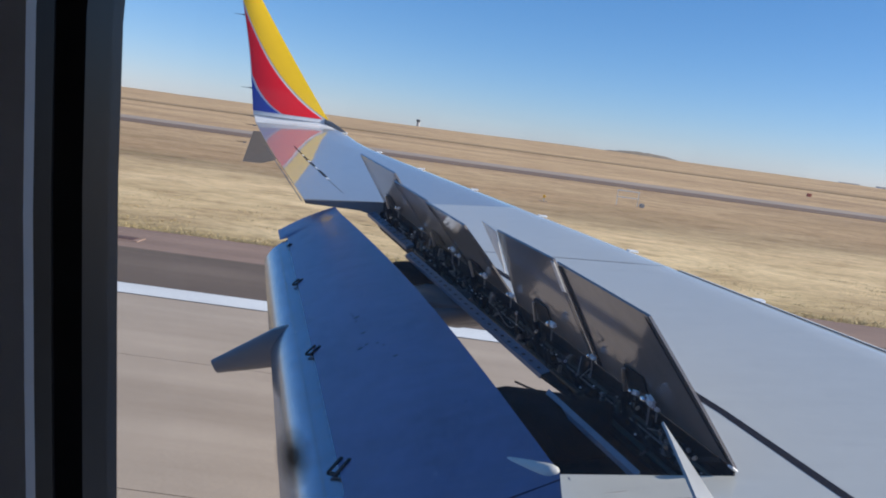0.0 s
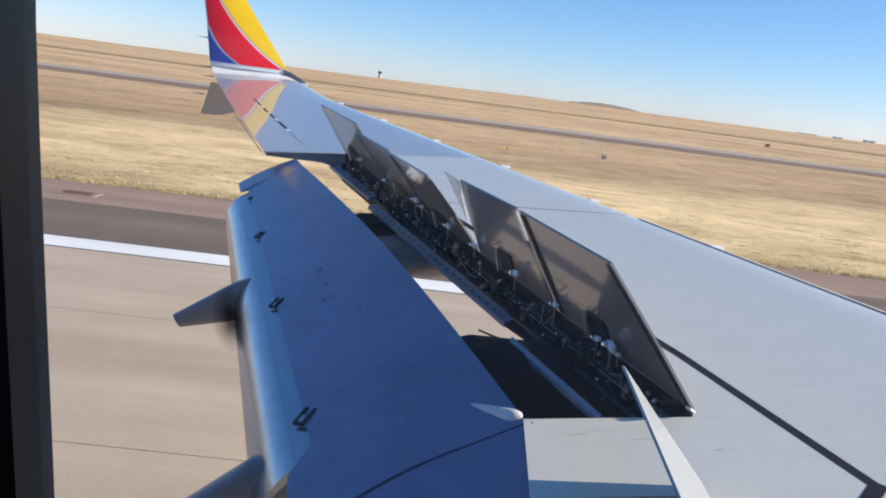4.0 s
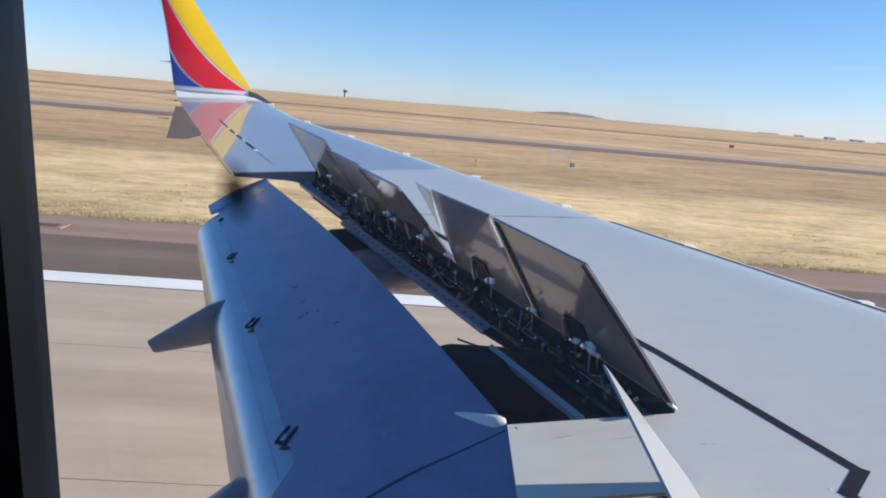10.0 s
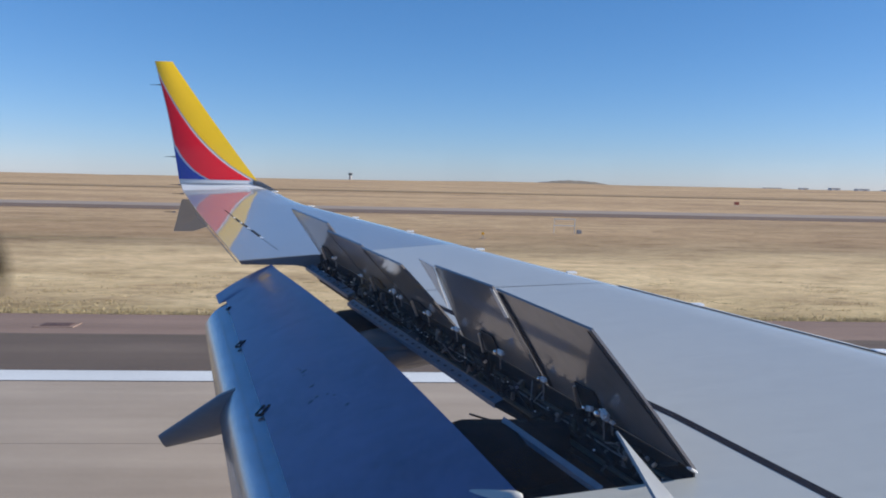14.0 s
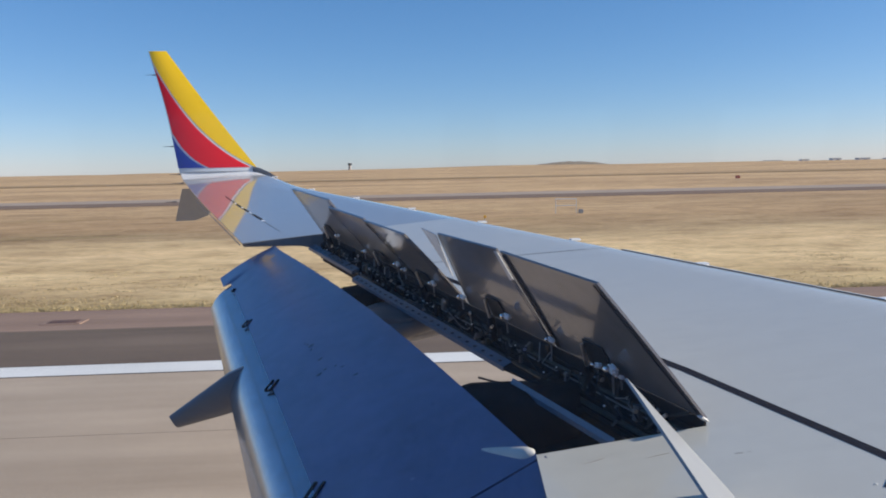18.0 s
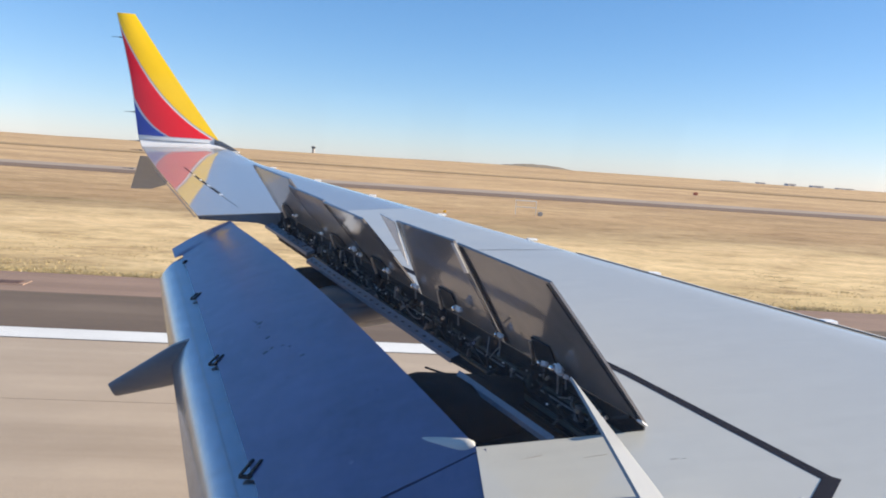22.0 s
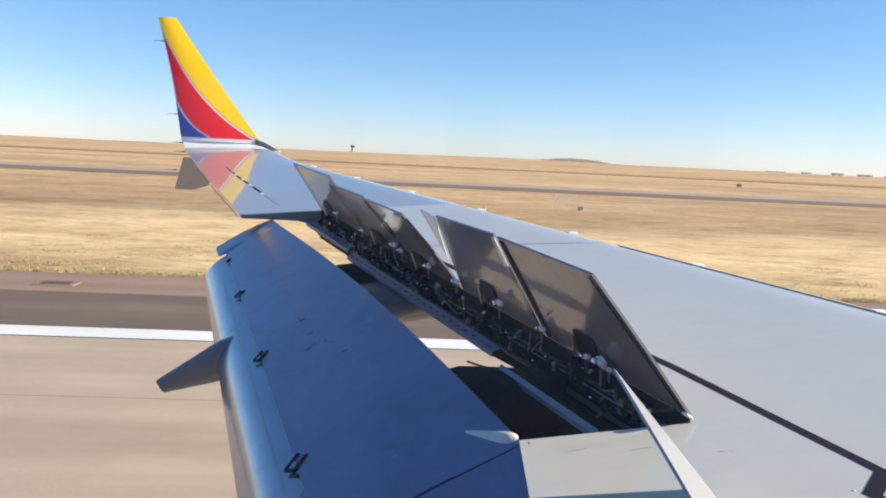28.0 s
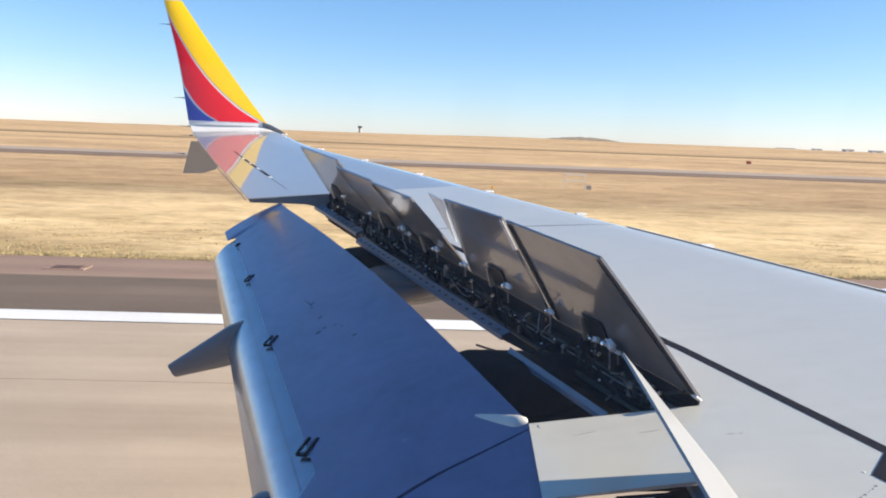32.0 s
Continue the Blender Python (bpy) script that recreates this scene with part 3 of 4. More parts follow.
flap_nose = lambda s: -0.06 - 0.09 * math.sin(math.pi * min(s, 5.6) / 5.9)
part("flap", loft([flap_ring(0.18, joint_out, flap_nose(0.06), 1.232, 0.158)] + [flap_ring(s, on_flap, flap_nose(s), tip_chord(s), 0.16 - 0.015 * s) for s in [0.29, 0.42, 0.52, 0.64, 0.78, 0.80] + span(1.1, 5.36, 11) + [5.50, 5.545, 5.56, 5.65, 5.78, 5.92]]), FLAP, plane, "lowered outboard flap, glossy grey paint with blue shade in its colour", True)
part("flap_joint_seal", slab([[on_flap(flap_joint(c) - 0.018, c, -0.006), on_flap(flap_joint(c) + 0.022, c, -0.006)] for c in span(0.18, 1.06, 12)], 0.01, -FUP), RUBBER, plane, "black rubber seal in the joint between the flaps")


bend_c = np.linspace(0.0, 0.70, 141)
bend_a = np.radians(np.interp(bend_c, (0.0, 0.16, 0.42, 0.70), (8.0, 12.0, 35.0, 39.0)))
bend_run = np.concatenate(([0.0], np.cumsum(np.cos(bend_a[:-1]) * 0.005)))
bend_drop = np.concatenate(([0.0], np.cumsum(np.sin(bend_a[:-1]) * 0.005)))


def aft_flap(s, c, z=0.0):
    """Aft segment: a flat front half, then a fold down towards its tail."""
    w = float(np.interp(c, bend_c, bend_a))
    run, drop = float(np.interp(c, bend_c, bend_run)), float(np.interp(c, bend_c, bend_drop))
    return on_flap(s, flap_chord(s) - 0.05 + run + z * math.sin(w), -0.02 - drop + z * math.cos(w))


part("aft_flap", loft([flap_ring(s, aft_flap, 0.0, 0.575 - 0.033 * s, 0.04) for s in span(0.72, 5.53, 20)]), AFTFLAP, plane, "curved aft flap segment, pale streaked grey", True)

# pale cone added to stand for sunlight on the flap's front corner
patch_way = (on_flap(0.10, -0.07, 0.0) - on_flap(0.52, 0.17, 0.0))
side = FUP.cross(patch_way).normalized()
rings = []
for k in span(0.0, 1.0, 16):
    r = (0.006 + 0.058 * k ** 0.75) * (1.0 if k < 0.8 else math.sqrt(max(0.02, 1 - ((k - 0.8) / 0.2) ** 2)))
    mid = on_flap(0.50, 0.165, -0.002) + patch_way * k * 0.93 - FUP * (0.35 * r)
    rings.append([mid + side * r * math.cos(2 * math.pi * i / 18) + FUP * r * 0.8 * math.sin(2 * math.pi * i / 18) for i in range(18)])
bm = loft(rings)
part("flap_sunlit_patch", bm, PANEL, plane, "pale body added for the sunlit patch at the flap's front corner", True)

# thin, slightly darker line along the aft flap
for c0, w in ((0.16, 0.009),):
    tops = []
    for s in span(0.78, 5.44, 24):
        top = 0.575 - 0.033 * s
        tops.append([aft_flap(s, c, 0.021 * math.sin(math.pi * c / top) + 0.002) for c in (c0, c0 + w)])
    part("aft_flap_line", slab(tops, 0.002), FLAPGREY, plane)

# inboard flap
def in_flap(y, c, z=0.0):
    d = radians(28)
    return Vector((0.80, y, 2.05 + 0.13 * y)) + Vector((-math.cos(d), 0, -math.sin(d))) * c + Vector((-math.sin(d), 0, math.cos(d))) * z


rings = [flap_ring(0.17, joint_in, -0.09, 1.236, 0.16)] + [flap_ring(y, in_flap, -0.089, 1.40, 0.16) for y in span(0.6, 3.3, 8)[::-1]]
part("flap", loft(rings), FLAP, plane, "lowered inboard flap, glossy grey paint with blue shade in its colour", True)

# inboard spoiler, edge-on to the window
def tilt6(y):
    return radians(float(np.interp(y, (0.9, 1.4, 1.8, 2.2, 2.6, 3.0, 3.42), (41.5, 43.5, 44.9, 45.8, 46.3, 46.7, 47.1))))


rows = []
for y in span(0.9, 3.42, 22):
    foot = 1.52 - 0.035 * max(0.0, (y - 2.3) / 1.12) ** 1.5
    rows.append([Vector((foot - (foot - 0.82) * j / 4 * math.cos(tilt6(y)), y, up(foot, y) + 0.02 + 0.70 * j / 4 * math.sin(tilt6(y)))) for j in range(5)])
d6 = tilt6(2.0)
part("inboard_spoiler", slab(rows, 0.012, (-math.sin(d6), 0, -math.cos(d6))), BLADE, plane, "raised white inboard ground spoiler", True)


# winglet
def winglet_at(u, v, side=0.0):
    """u: 0 trailing to 1 leading edge, v: 0 base to 1 tip."""
    z = 4.16 + (6.35 - 4.16) * v
    y = 15.02 + 0.44 * v ** 1.3
    te = -3.72 - 0.55 * v + 0.05 * math.sin(math.pi * v)
    le = -2.30 - 1.65 * v - 0.02 * math.sin(math.pi * v)
    x = te + (le - te) * u
    return Vector((x, y + side, z))


def winglet_side(u, v):
    return -0.045 * (1 - 0.6 * v) * math.sin(math.pi * (0.04 + 0.92 * u) ** 0.8)


rings = []
for v in span(0, 1, 12):
    us = span(0, 1, 10)
    rings.append([winglet_at(u, v, winglet_side(u, v)) for u in us] + [winglet_at(u, v, -winglet_side(u, v)) for u in us[-2:0:-1]])
winglet = part("winglet", loft(rings), WHITE, plane, "upswept winglet with yellow, red and blue bands", True)


def band(name, lo, hi, v0, v1, mat, label):
    """A painted band on the winglet between two edges given as u over v."""
    rows = []
    for v in span(v0, v1, 26):
        a, b = lo(v), hi(v)
        rows.append([winglet_at(u, v, winglet_side(u, v) - 0.004) for u in span(a, max(a + 0.002, b), 6)])
    return part(name, slab(rows, 0.003, (0, 1, 0)), mat, winglet, label)


def edge_yr(v):
    return float(np.interp(v, (0.02, 0.08, 0.15, 0.24, 0.33, 0.43, 0.53, 0.70, 0.92), (0.96, 0.85, 0.74, 0.63, 0.53, 0.435, 0.35, 0.20, 0.0)))


def edge_rb(v):
    return float(np.interp(v, (0.02, 0.06, 0.10, 0.15, 0.22, 0.32), (0.39, 0.29, 0.215, 0.145, 0.07, 0.0)))


band("yellow_band", lambda v: min(0.985, edge_yr(v) + 0.04), lambda v: 1.0, 0.03, 1.0, YELLOW, "yellow painted band")
band("red_band", lambda v: edge_rb(v) + (0.03 if v < 0.31 else 0.02), lambda v: edge_yr(v) - 0.018, 0.03, 0.915, RED, "red painted band")
band("blue_band", lambda v: 0.0, lambda v: edge_rb(v) - 0.01, 0.03, 0.315, BLUE, "dark blue painted band")

# fold from wing to winglet
rows = []
for k in span(0, 1, 8):
    a = k * math.pi / 2
    row = []
    for u in span(0, 1, 12):
        w = Vector((tail_x(14.725) + (lead_x(14.725) + 0.08 - tail_x(14.725)) * u, 14.725, 0))
        w.z = up(w.x, w.y) - 0.004
        q = winglet_at(u, 0.012)
        row.append(Vector((w.x + (q.x - w.x) * k, w.y + (q.y - w.y) * math.sin(a), w.z + (q.z - w.z) * (1 - math.cos(a)))))
    rows.append(row)
part("wingtip", slab(rows, 0.05, (0, 0.5, -0.85)), WHITE, plane, "white curved fold between wing and winglet", True)
bm = loft([[(x, y + 0.03 * math.cos(a) * w, z + 0.06 * math.sin(a) * w) for a in [2 * math.pi * i / 10 for i in range(10)]] for x, y, z, w in ((-2.42, 15.02, 4.185, 0.9), (-2.28, 15.0, 4.15, 0.9), (-2.12, 14.96, 4.09, 0.6), (-1.98, 14.90, 4.03, 0.2))])
part("wingtip_root_fairing", bm, DARKGREY, plane, "dark grey fairing at the foot of the winglet", True)

# ventral strake
st = [(-3.68, 14.98, 3.86), (-2.9, 14.98, 3.86), (-3.30, 15.25, 3.36), (-3.56, 15.32, 3.27), (-3.92, 15.35, 3.26)]
bm = bmesh.new()
a = [bm.verts.new(p) for p in st]
b = [bm.verts.new((p[0], p[1] + 0.03, p[2])) for p in st]
bm.faces.new(a)
bm.faces.new(b[::-1])
for i in range(5):
    bm.faces.new((a[i], a[(i + 1) % 5], b[(i + 1) % 5], b[i]))
part("ventral_strake", bm, paint("strake_grey_paint", (0.36, 0.34, 0.32), (0.25, 0.23, 0.21), 0.4, 0.3), plane, "grey lower winglet strake")


def canoe(y, top, low, half):
    """A flap track fairing from its side profile: top and low edges as (x, z), front to tail."""
    def at(line, k):
        xs = [p[0] for p in line]
        x = xs[0] + (xs[-1] - xs[0]) * k
        return x, float(np.interp(-x, [-q for q in xs], [p[1] for p in line]))
    rings = []
    for k in span(0, 1, 22):
        (xa, za), (xb, zb) = at(top, k), at(low, k)
        w = half * (1 - 0.55 * k ** 2) * (0.45 + 0.55 * min(1, k / 0.3))
        zm, h = (za + zb) / 2, abs(za - zb) / 2
        ring = []
        for i in range(16):
            a = 2 * math.pi * i / 16
            c, q = math.cos(a), math.sin(a)
            ring.append((xa + (xb - xa) * (0.5 - q / 2), y + w * math.copysign(abs(c) ** 0.7, c), zm + h * math.copysign(abs(q) ** 0.7, q)))
        rings.append(ring)
    return loft(rings)


part("flap_track_fairing", canoe(6.8, ((0.8, 3.0), (0.0, 2.86), (-0.8, 2.62), (-1.29, 2.52), (-1.85, 2.13)), ((0.8, 2.92), (0.15, 2.72), (-0.6, 2.42), (-1.31, 2.14), (-1.77, 2.03)), 0.13), FAIRING, plane, "grey canoe-shaped flap track fairing", True)
part("flap_track_fairing", canoe(4.5, ((0.72, 2.56), (0.6, 2.52), (0.2, 2.36), (-0.40, 2.12), (-0.72, 2.05), (-1.17, 1.67)), ((0.72, 2.4), (0.6, 2.25), (0.0, 1.98), (-0.55, 1.77), (-1.13, 1.57)), 0.15), FAIRING, plane, "", True)

# walkway line and seams on the upper side
part("walkway_line", ribbon(between((0.19, 7.76), (1.74, 4.65), 12) + between((1.74, 4.65), (2.28, 3.40), 8)[1:], 0.055, 0.0015), BLACK, plane, "black walkway boundary stripe")
part("walkway_line", ribbon(between((2.305, 3.415), (2.135, 3.235), 3), 0.075, 0.0020), BLACK, plane)
part("walkway_line", ribbon(between((2.14, 3.26), (2.225, 3.085), 3) + between((2.225, 3.085), (2.80, 2.70), 5)[1:], 0.05, 0.0026), BLACK, plane)


def seam(a, b, width=0.012, mat=None, n=8, lift=0.0012):
    return part("panel_seam", ribbon(between(a, b, n), width, lift), mat or SEAM, plane)


seam((0.19, 7.74), (2.30, 7.35), 0.014)
seam((1.81, 3.08), (1.804, 2.71), 0.006)
seam((1.804, 2.708), (1.87, 2.714), 0.007)
seam((1.87, 2.714), (2.9, 2.66), 0.003, FAINT)
STAIN = plain("brown_oil_stain", (0.33, 0.29, 0.25), 0.5, 0, 0.25, 30)
RIVET = plain("dull_rivet_head", (0.34, 0.33, 0.31), 0.5)
SPOT = plain("worn_rivet_head", (0.30, 0.28, 0.255), 0.5)
rnd = random.Random(21)


def oil_streak(x0, y0, x1, y1, w):
    """A thin oil streak that swells and fades towards its tail."""
    n = 9
    tops = []
    for i in range(n + 1):
        k = i / n
        h = w * (0.15 + 0.85 * math.sin(math.pi * k ** 0.6)) * (0.7 + 0.6 * rnd.random()) / 2
        x, y = x0 + (x1 - x0) * k, y0 + (y1 - y0) * k + rnd.uniform(-0.15, 0.15) * w
        tops.append([(x, y - h, up(x, y - h) + 0.0013), (x, y + h, up(x, y + h) + 0.0013)])
    return part("oil_stain", slab(tops, 0.001), STAIN, plane, "short dark oil streak")


for q in ((1.775, 2.925, 1.61, 2.965, 0.008), (1.783, 2.955, 1.60, 2.985, 0.010), (1.74, 2.885, 1.57, 2.90, 0.005), (1.74, 2.64, 1.56, 2.60, 0.007), (2.0, 2.60, 1.80, 2.585, 0.006), (1.36, 3.80, 1.24, 3.79, 0.004), (1.05, 3.85, 0.93, 3.83, 0.005), (1.68, 3.695, 1.64, 3.70, 0.006), (1.72, 3.69, 1.70, 3.695, 0.004)):
    oil_streak(*q)
for i in range(16):
    k = i / 15
    x, y = 1.56 + 0.25 * k, 3.082 - 0.004 * k
    oil_streak(x + 0.012 + 0.012 * rnd.random(), y, x - 0.008, y + rnd.uniform(-0.008, 0.008), 0.006 + 0.006 * rnd.random())


def stud(x, y, r=0.006, mat=None, name="rivet"):
    bm = bmesh.new()
    bmesh.ops.create_cone(bm, cap_ends=True, segments=8, radius1=r, radius2=r * 0.7, depth=0.002)
    bm.transform(Matrix.Translation((x, y, up(x, y) + 0.0006)))
    return part(name, bm, mat or RIVET, plane)


for i in range(12):
    stud(1.555 - 0.002 * i, 2.90 - 0.037 * i)
for i in range(9):
    stud(1.835 + 0.003 * i, 3.045 - 0.038 * i, 0.004)
for i in range(14):
    stud(0.80 + 0.055 * i + rnd.uniform(-0.01, 0.01), 3.835 + 0.008 * i, 0.002 + 0.0015 * rnd.random(), SPOT)
    stud(0.827 + 0.055 * i, 3.838 + 0.008 * i, 0.0018, SPOT)
for i in range(10):
    stud(1.95 + 0.03 * i, 2.97 + 0.010 * i, 0.003)
for i in range(12):
    k = i / 11
    stud(1.82 + 0.27 * k, 3.078 + 0.11 * k ** 1.8, 0.0035 + 0.002 * (i % 3))
stud(1.85, 2.745, 0.010, None)
stud(2.09, 3.29, 0.008, PALE)

# slat along the inboard leading edge
part("slat", slab([[(lead_x(y) - 0.070, y, up(lead_x(y) - 0.07, y) + 0.006), (lead_x(y) - 0.02, y, up(lead_x(y) - 0.02, y) + 0.012), (lead_x(y) + 0.05, y, up(lead_x(y) + 0.05, y) + 0.012), (lead_x(y) + 0.13, y, up(lead_x(y) + 0.1, y) - 0.02)] for y in span(1.0, 7.36, 12)], 0.010), WHITE, plane, "bright leading edge slat", True)
part("slat_gap", ribbon([(lead_x(y) - 0.088, y) for y in span(1.0, 7.36, 16)], 0.013, 0.003), SEAM, plane, "dark gap behind the slat")

for i in range(9):
    y = 14.70 - 1.3445 * i
    x = lead_x(y)
    part("leading_edge_marker", box_bm((0.10, 0.085, 0.018), (x - 0.02, y, up(x - 0.02, y) + 0.012), 0.005), FITTING, plane, "small white marker on the leading edge" if i == 0 else "")

# aileron
for y0, y1, w in ((12.95, 12.35, 0.022), (12.22, 11.92, 0.03), (11.80, 11.48, 0.03), (11.25, 10.80, 0.04)):
    x0, x1 = -2.52 + 0.4074 * (12.95 - y0), -2.52 + 0.4074 * (12.95 - y1)
    seam((x0, y0), (x1, y1), w, BLACK)
    seam((x1 + 0.004, y1 - 0.01), (x1 + 0.05, y1 - 0.12), w * 0.9, PALE, 2)
seam((-2.20, 12.1), (-1.30, 9.95), 0.008)
seam((-2.95, 12.85), (-1.70, 9.48), 0.012)
# dark grey puts the shade of this end face into its colour
part("tail_edge_lip", slab([[(x - 0.02, 9.555 - 0.10 * (-0.65 - x), up(x, 9.6) - 0.012), (x, 9.47, min(up(x, 9.6) - 0.03, 3.282 - max(0.0, x + 1.06) ** 2))] for x in span(tail_x(9.46), -0.68, 10)], 0.012, (0, 1, 0)), FAIRING, plane, "inboard end of the aileron bay, its shade put into dark grey")

# static dischargers
for x, y, z in ((-4.14, 15.30, 5.91), (-3.84, 15.12, 4.62), (-3.72, 15.0, 4.12), (-3.68, 15.0, 3.96), (-3.90, 15.3, 3.62)):
    d = part("static_discharger", tube_bm((x + 0.03, y, z), (x - 0.17, y, z), 0.006, 0.003, 6), RUBBER, plane, "thin black static discharger")
    part("discharger_base", box_bm((0.07, 0.014, 0.022), (x + 0.0, y, z), 0.004), DARKGREY, d)

# yellow rope ring ahead of the spoilers
bm = bmesh.new()
for i in range(16):
    a0, a1 = 2 * math.pi * i / 16, 2 * math.pi * (i + 1) / 16
    t_bm = tube_bm((1.47 + 0.035 * math.cos(a0), 4.80 + 0.035 * math.sin(a0), up(1.47, 4.8) + 0.012), (1.47 + 0.035 * math.cos(a1), 4.80 + 0.035 * math.sin(a1), up(1.47, 4.8) + 0.012), 0.008, None, 6)
    tmp = bpy.data.meshes.new("tmp")
    t_bm.to_mesh(tmp)
    t_bm.free()
    bm.from_mesh(tmp)
    bpy.data.meshes.remove(tmp)
ring = part("tie_down_ring", bm, HOOK, plane, "yellow rope tie-down ring")
part("ring_bracket", box_bm((0.10, 0.022, 0.012), (1.40, 4.79, up(1.40, 4.79) + 0.008), 0.003), DARKGREY, ring)

# flap brackets, each a dark U
for s0, big in ((1.07, 1.25), (2.66, 1.05), (4.15, 0.9), (5.25, 0.5)):
    c0 = flap_chord(s0)
    bm = bmesh.new()
    leg = (FCH - FLAP_WAY * 0.75).normalized()
    cross = FUP.cross(leg).normalized()
    for dx, dl, lx, ll in ((-0.026, 0.0, 0.018, 0.11), (0.026, 0.0, 0.018, 0.11), (0.0, 0.05, 0.070, 0.024)):
        b2 = box_bm((lx * big, ll * big, 0.012), (0, 0, 0), 0.003)
        mtx = Matrix((cross, leg, FUP)).transposed().to_4x4()
        mtx.translation = on_flap(s0, c0 - 0.005, 0.008) + cross * dx * big + leg * dl * big - FUP * 0.2 * max(0, dl)
        b2.transform(mtx)
        tmp = bpy.data.meshes.new("tmp")
        b2.to_mesh(tmp)
        b2.free()
        bm.from_mesh(tmp)
        bpy.data.meshes.remove(tmp)
    part("flap_bracket", bm, RUBBER, plane, "dark U-shaped flap hinge fitting")
# scuffs on the flap
rnd = random.Random(5)
for i in range(18):
    s0, c0 = 1.75 + 1.25 * rnd.random(), 0.20 + 0.30 * rnd.random()
    if i % 3:
        c0 = 0.28 + 0.05 * rnd.random() + 0.10 * (s0 - 1.75)
    w = 0.004 + 0.013 * rnd.random() ** 2
    long = 0.6 + 1.0 * rnd.random()
    q = [[on_flap(s0 + w * a * (1.0 - 0.4 * abs(b)), c0 + w * b * long * (0.7 + 0.5 * rnd.random()), 0.021 * math.sin(math.pi * (flap_chord(s0) - c0) / (flap_chord(s0) + 0.13)) + 0.0015) for b in (-1, 0, 1)] for a in (-1, 0, 1)]
    part("scuff", slab(q, 0.002, -FUP), SCUFF, plane)
# cove machinery
for s0 in span(1.58, 4.24, 24) + span(4.7, 5.95, 10):
    c0 = [0.5 * (p[2] + p[3]) for p in COVE_PANELS if p[0] - 0.1 <= s0 <= p[1] + 0.1][0]
    bm = bmesh.new()
    bmesh.ops.create_cone(bm, cap_ends=True, segments=10, radius1=0.013, radius2=0.011, depth=0.006)
    bm.transform(Matrix.Translation(cove(s0, c0 + 0.01, -0.142)))
    part("fastener", bm, RUBBER, plane)
rnd = random.Random(11)
for i, (z, c, r, mat) in enumerate(((-0.07, 0.035, 0.007, CAVITY), (-0.11, 0.05, 0.012, PRIMER), (-0.15, 0.045, 0.006, DULL), (-0.19, 0.07, 0.012, CAVITY), (-0.22, 0.10, 0.016, PRIMER))):
    part("hydraulic_line", tube_bm(cove(0.05, c, z), cove(6.0, c * 0.6, z), r, r, 8), mat, plane, "thin hydraulic line along the spar" if i == 0 else "")
for i in range(40):
    s0 = 0.12 + 5.85 * (i + 0.3 + 0.4 * rnd.random()) / 40
    h = 0.03 + 0.08 * rnd.random()
    z = -0.05 - 0.13 * rnd.random()
    mtx = Matrix((HINGE_WAY, AFT, LIFT)).transposed().to_4x4()
    mtx.translation = cove(s0, 0.05 + 0.05 * rnd.random(), z)
    bm = box_bm((0.02 + 0.03 * rnd.random(), 0.02 + 0.03 * rnd.random(), h), (0, 0, 0), 0.005)
    bm.transform(mtx)
    part("spar_fitting", bm, (CAVITY, PRIMER, DULL, CAVITY)[i % 4], plane)
for s0 in (0.66, 1.5, 2.02, 2.56, 3.2, 3.9, 5.58):
    part("hose", tube_bm(cove(s0 - 0.1, 0.09, -0.20), cove(s0 + 0.16, 0.11, -0.06), 0.007, 0.007, 8), RUBBER, plane)

for i in range(44):
    s0 = 0.08 + 5.9 * (i + 0.8 * rnd.random()) / 44
    a = cove(s0, 0.03 + 0.10 * rnd.random(), -0.04 - 0.16 * rnd.random())
    b = a + HINGE_WAY * rnd.uniform(-0.12, 0.12) + LIFT * rnd.uniform(-0.10, 0.08) + AFT * rnd.uniform(-0.03, 0.05)
    elbow = part("pipe_elbow", tube_bm(a, b, 0.006 + 0.007 * rnd.random(), None, 7), (RUBBER, CAVITY, CAVITY, FAIRING)[i % 4], plane, "", True)
    part("pipe_nut", tube_bm(a - LIFT * 0.008, a + LIFT * 0.008, 0.014, 0.012, 6), (CAVITY, FAIRING, RUBBER)[i % 3], elbow)



def bent_tube(points, r, sides=7):
    """A round tube along a smooth line through points."""
    pts = [Vector(p) for p in points]
    line = []
    for i in range(len(pts) - 1):
        p0, p1, p2, p3 = pts[max(0, i - 1)], pts[i], pts[i + 1], pts[min(len(pts) - 1, i + 2)]
        for k in range(5):
            q = k / 5
            line.append(0.5 * (2 * p1 + (p2 - p0) * q + (2 * p0 - 5 * p1 + 4 * p2 - p3) * q ** 2 + (3 * p1 - p0 - 3 * p2 + p3) * q ** 3))
    line.append(pts[-1])
    rings = []
    for i, p in enumerate(line):
        d = (line[min(len(line) - 1, i + 1)] - line[max(0, i - 1)]).normalized()
        e = d.orthogonal().normalized()
        if rings:
            e = (last - d * last.dot(d)).normalized()
        last = e
        f = d.cross(e)
        rings.append([p + e * r * math.cos(2 * math.pi * j / sides) + f * r * math.sin(2 * math.pi * j / sides) for j in range(sides)])
    return loft(rings)


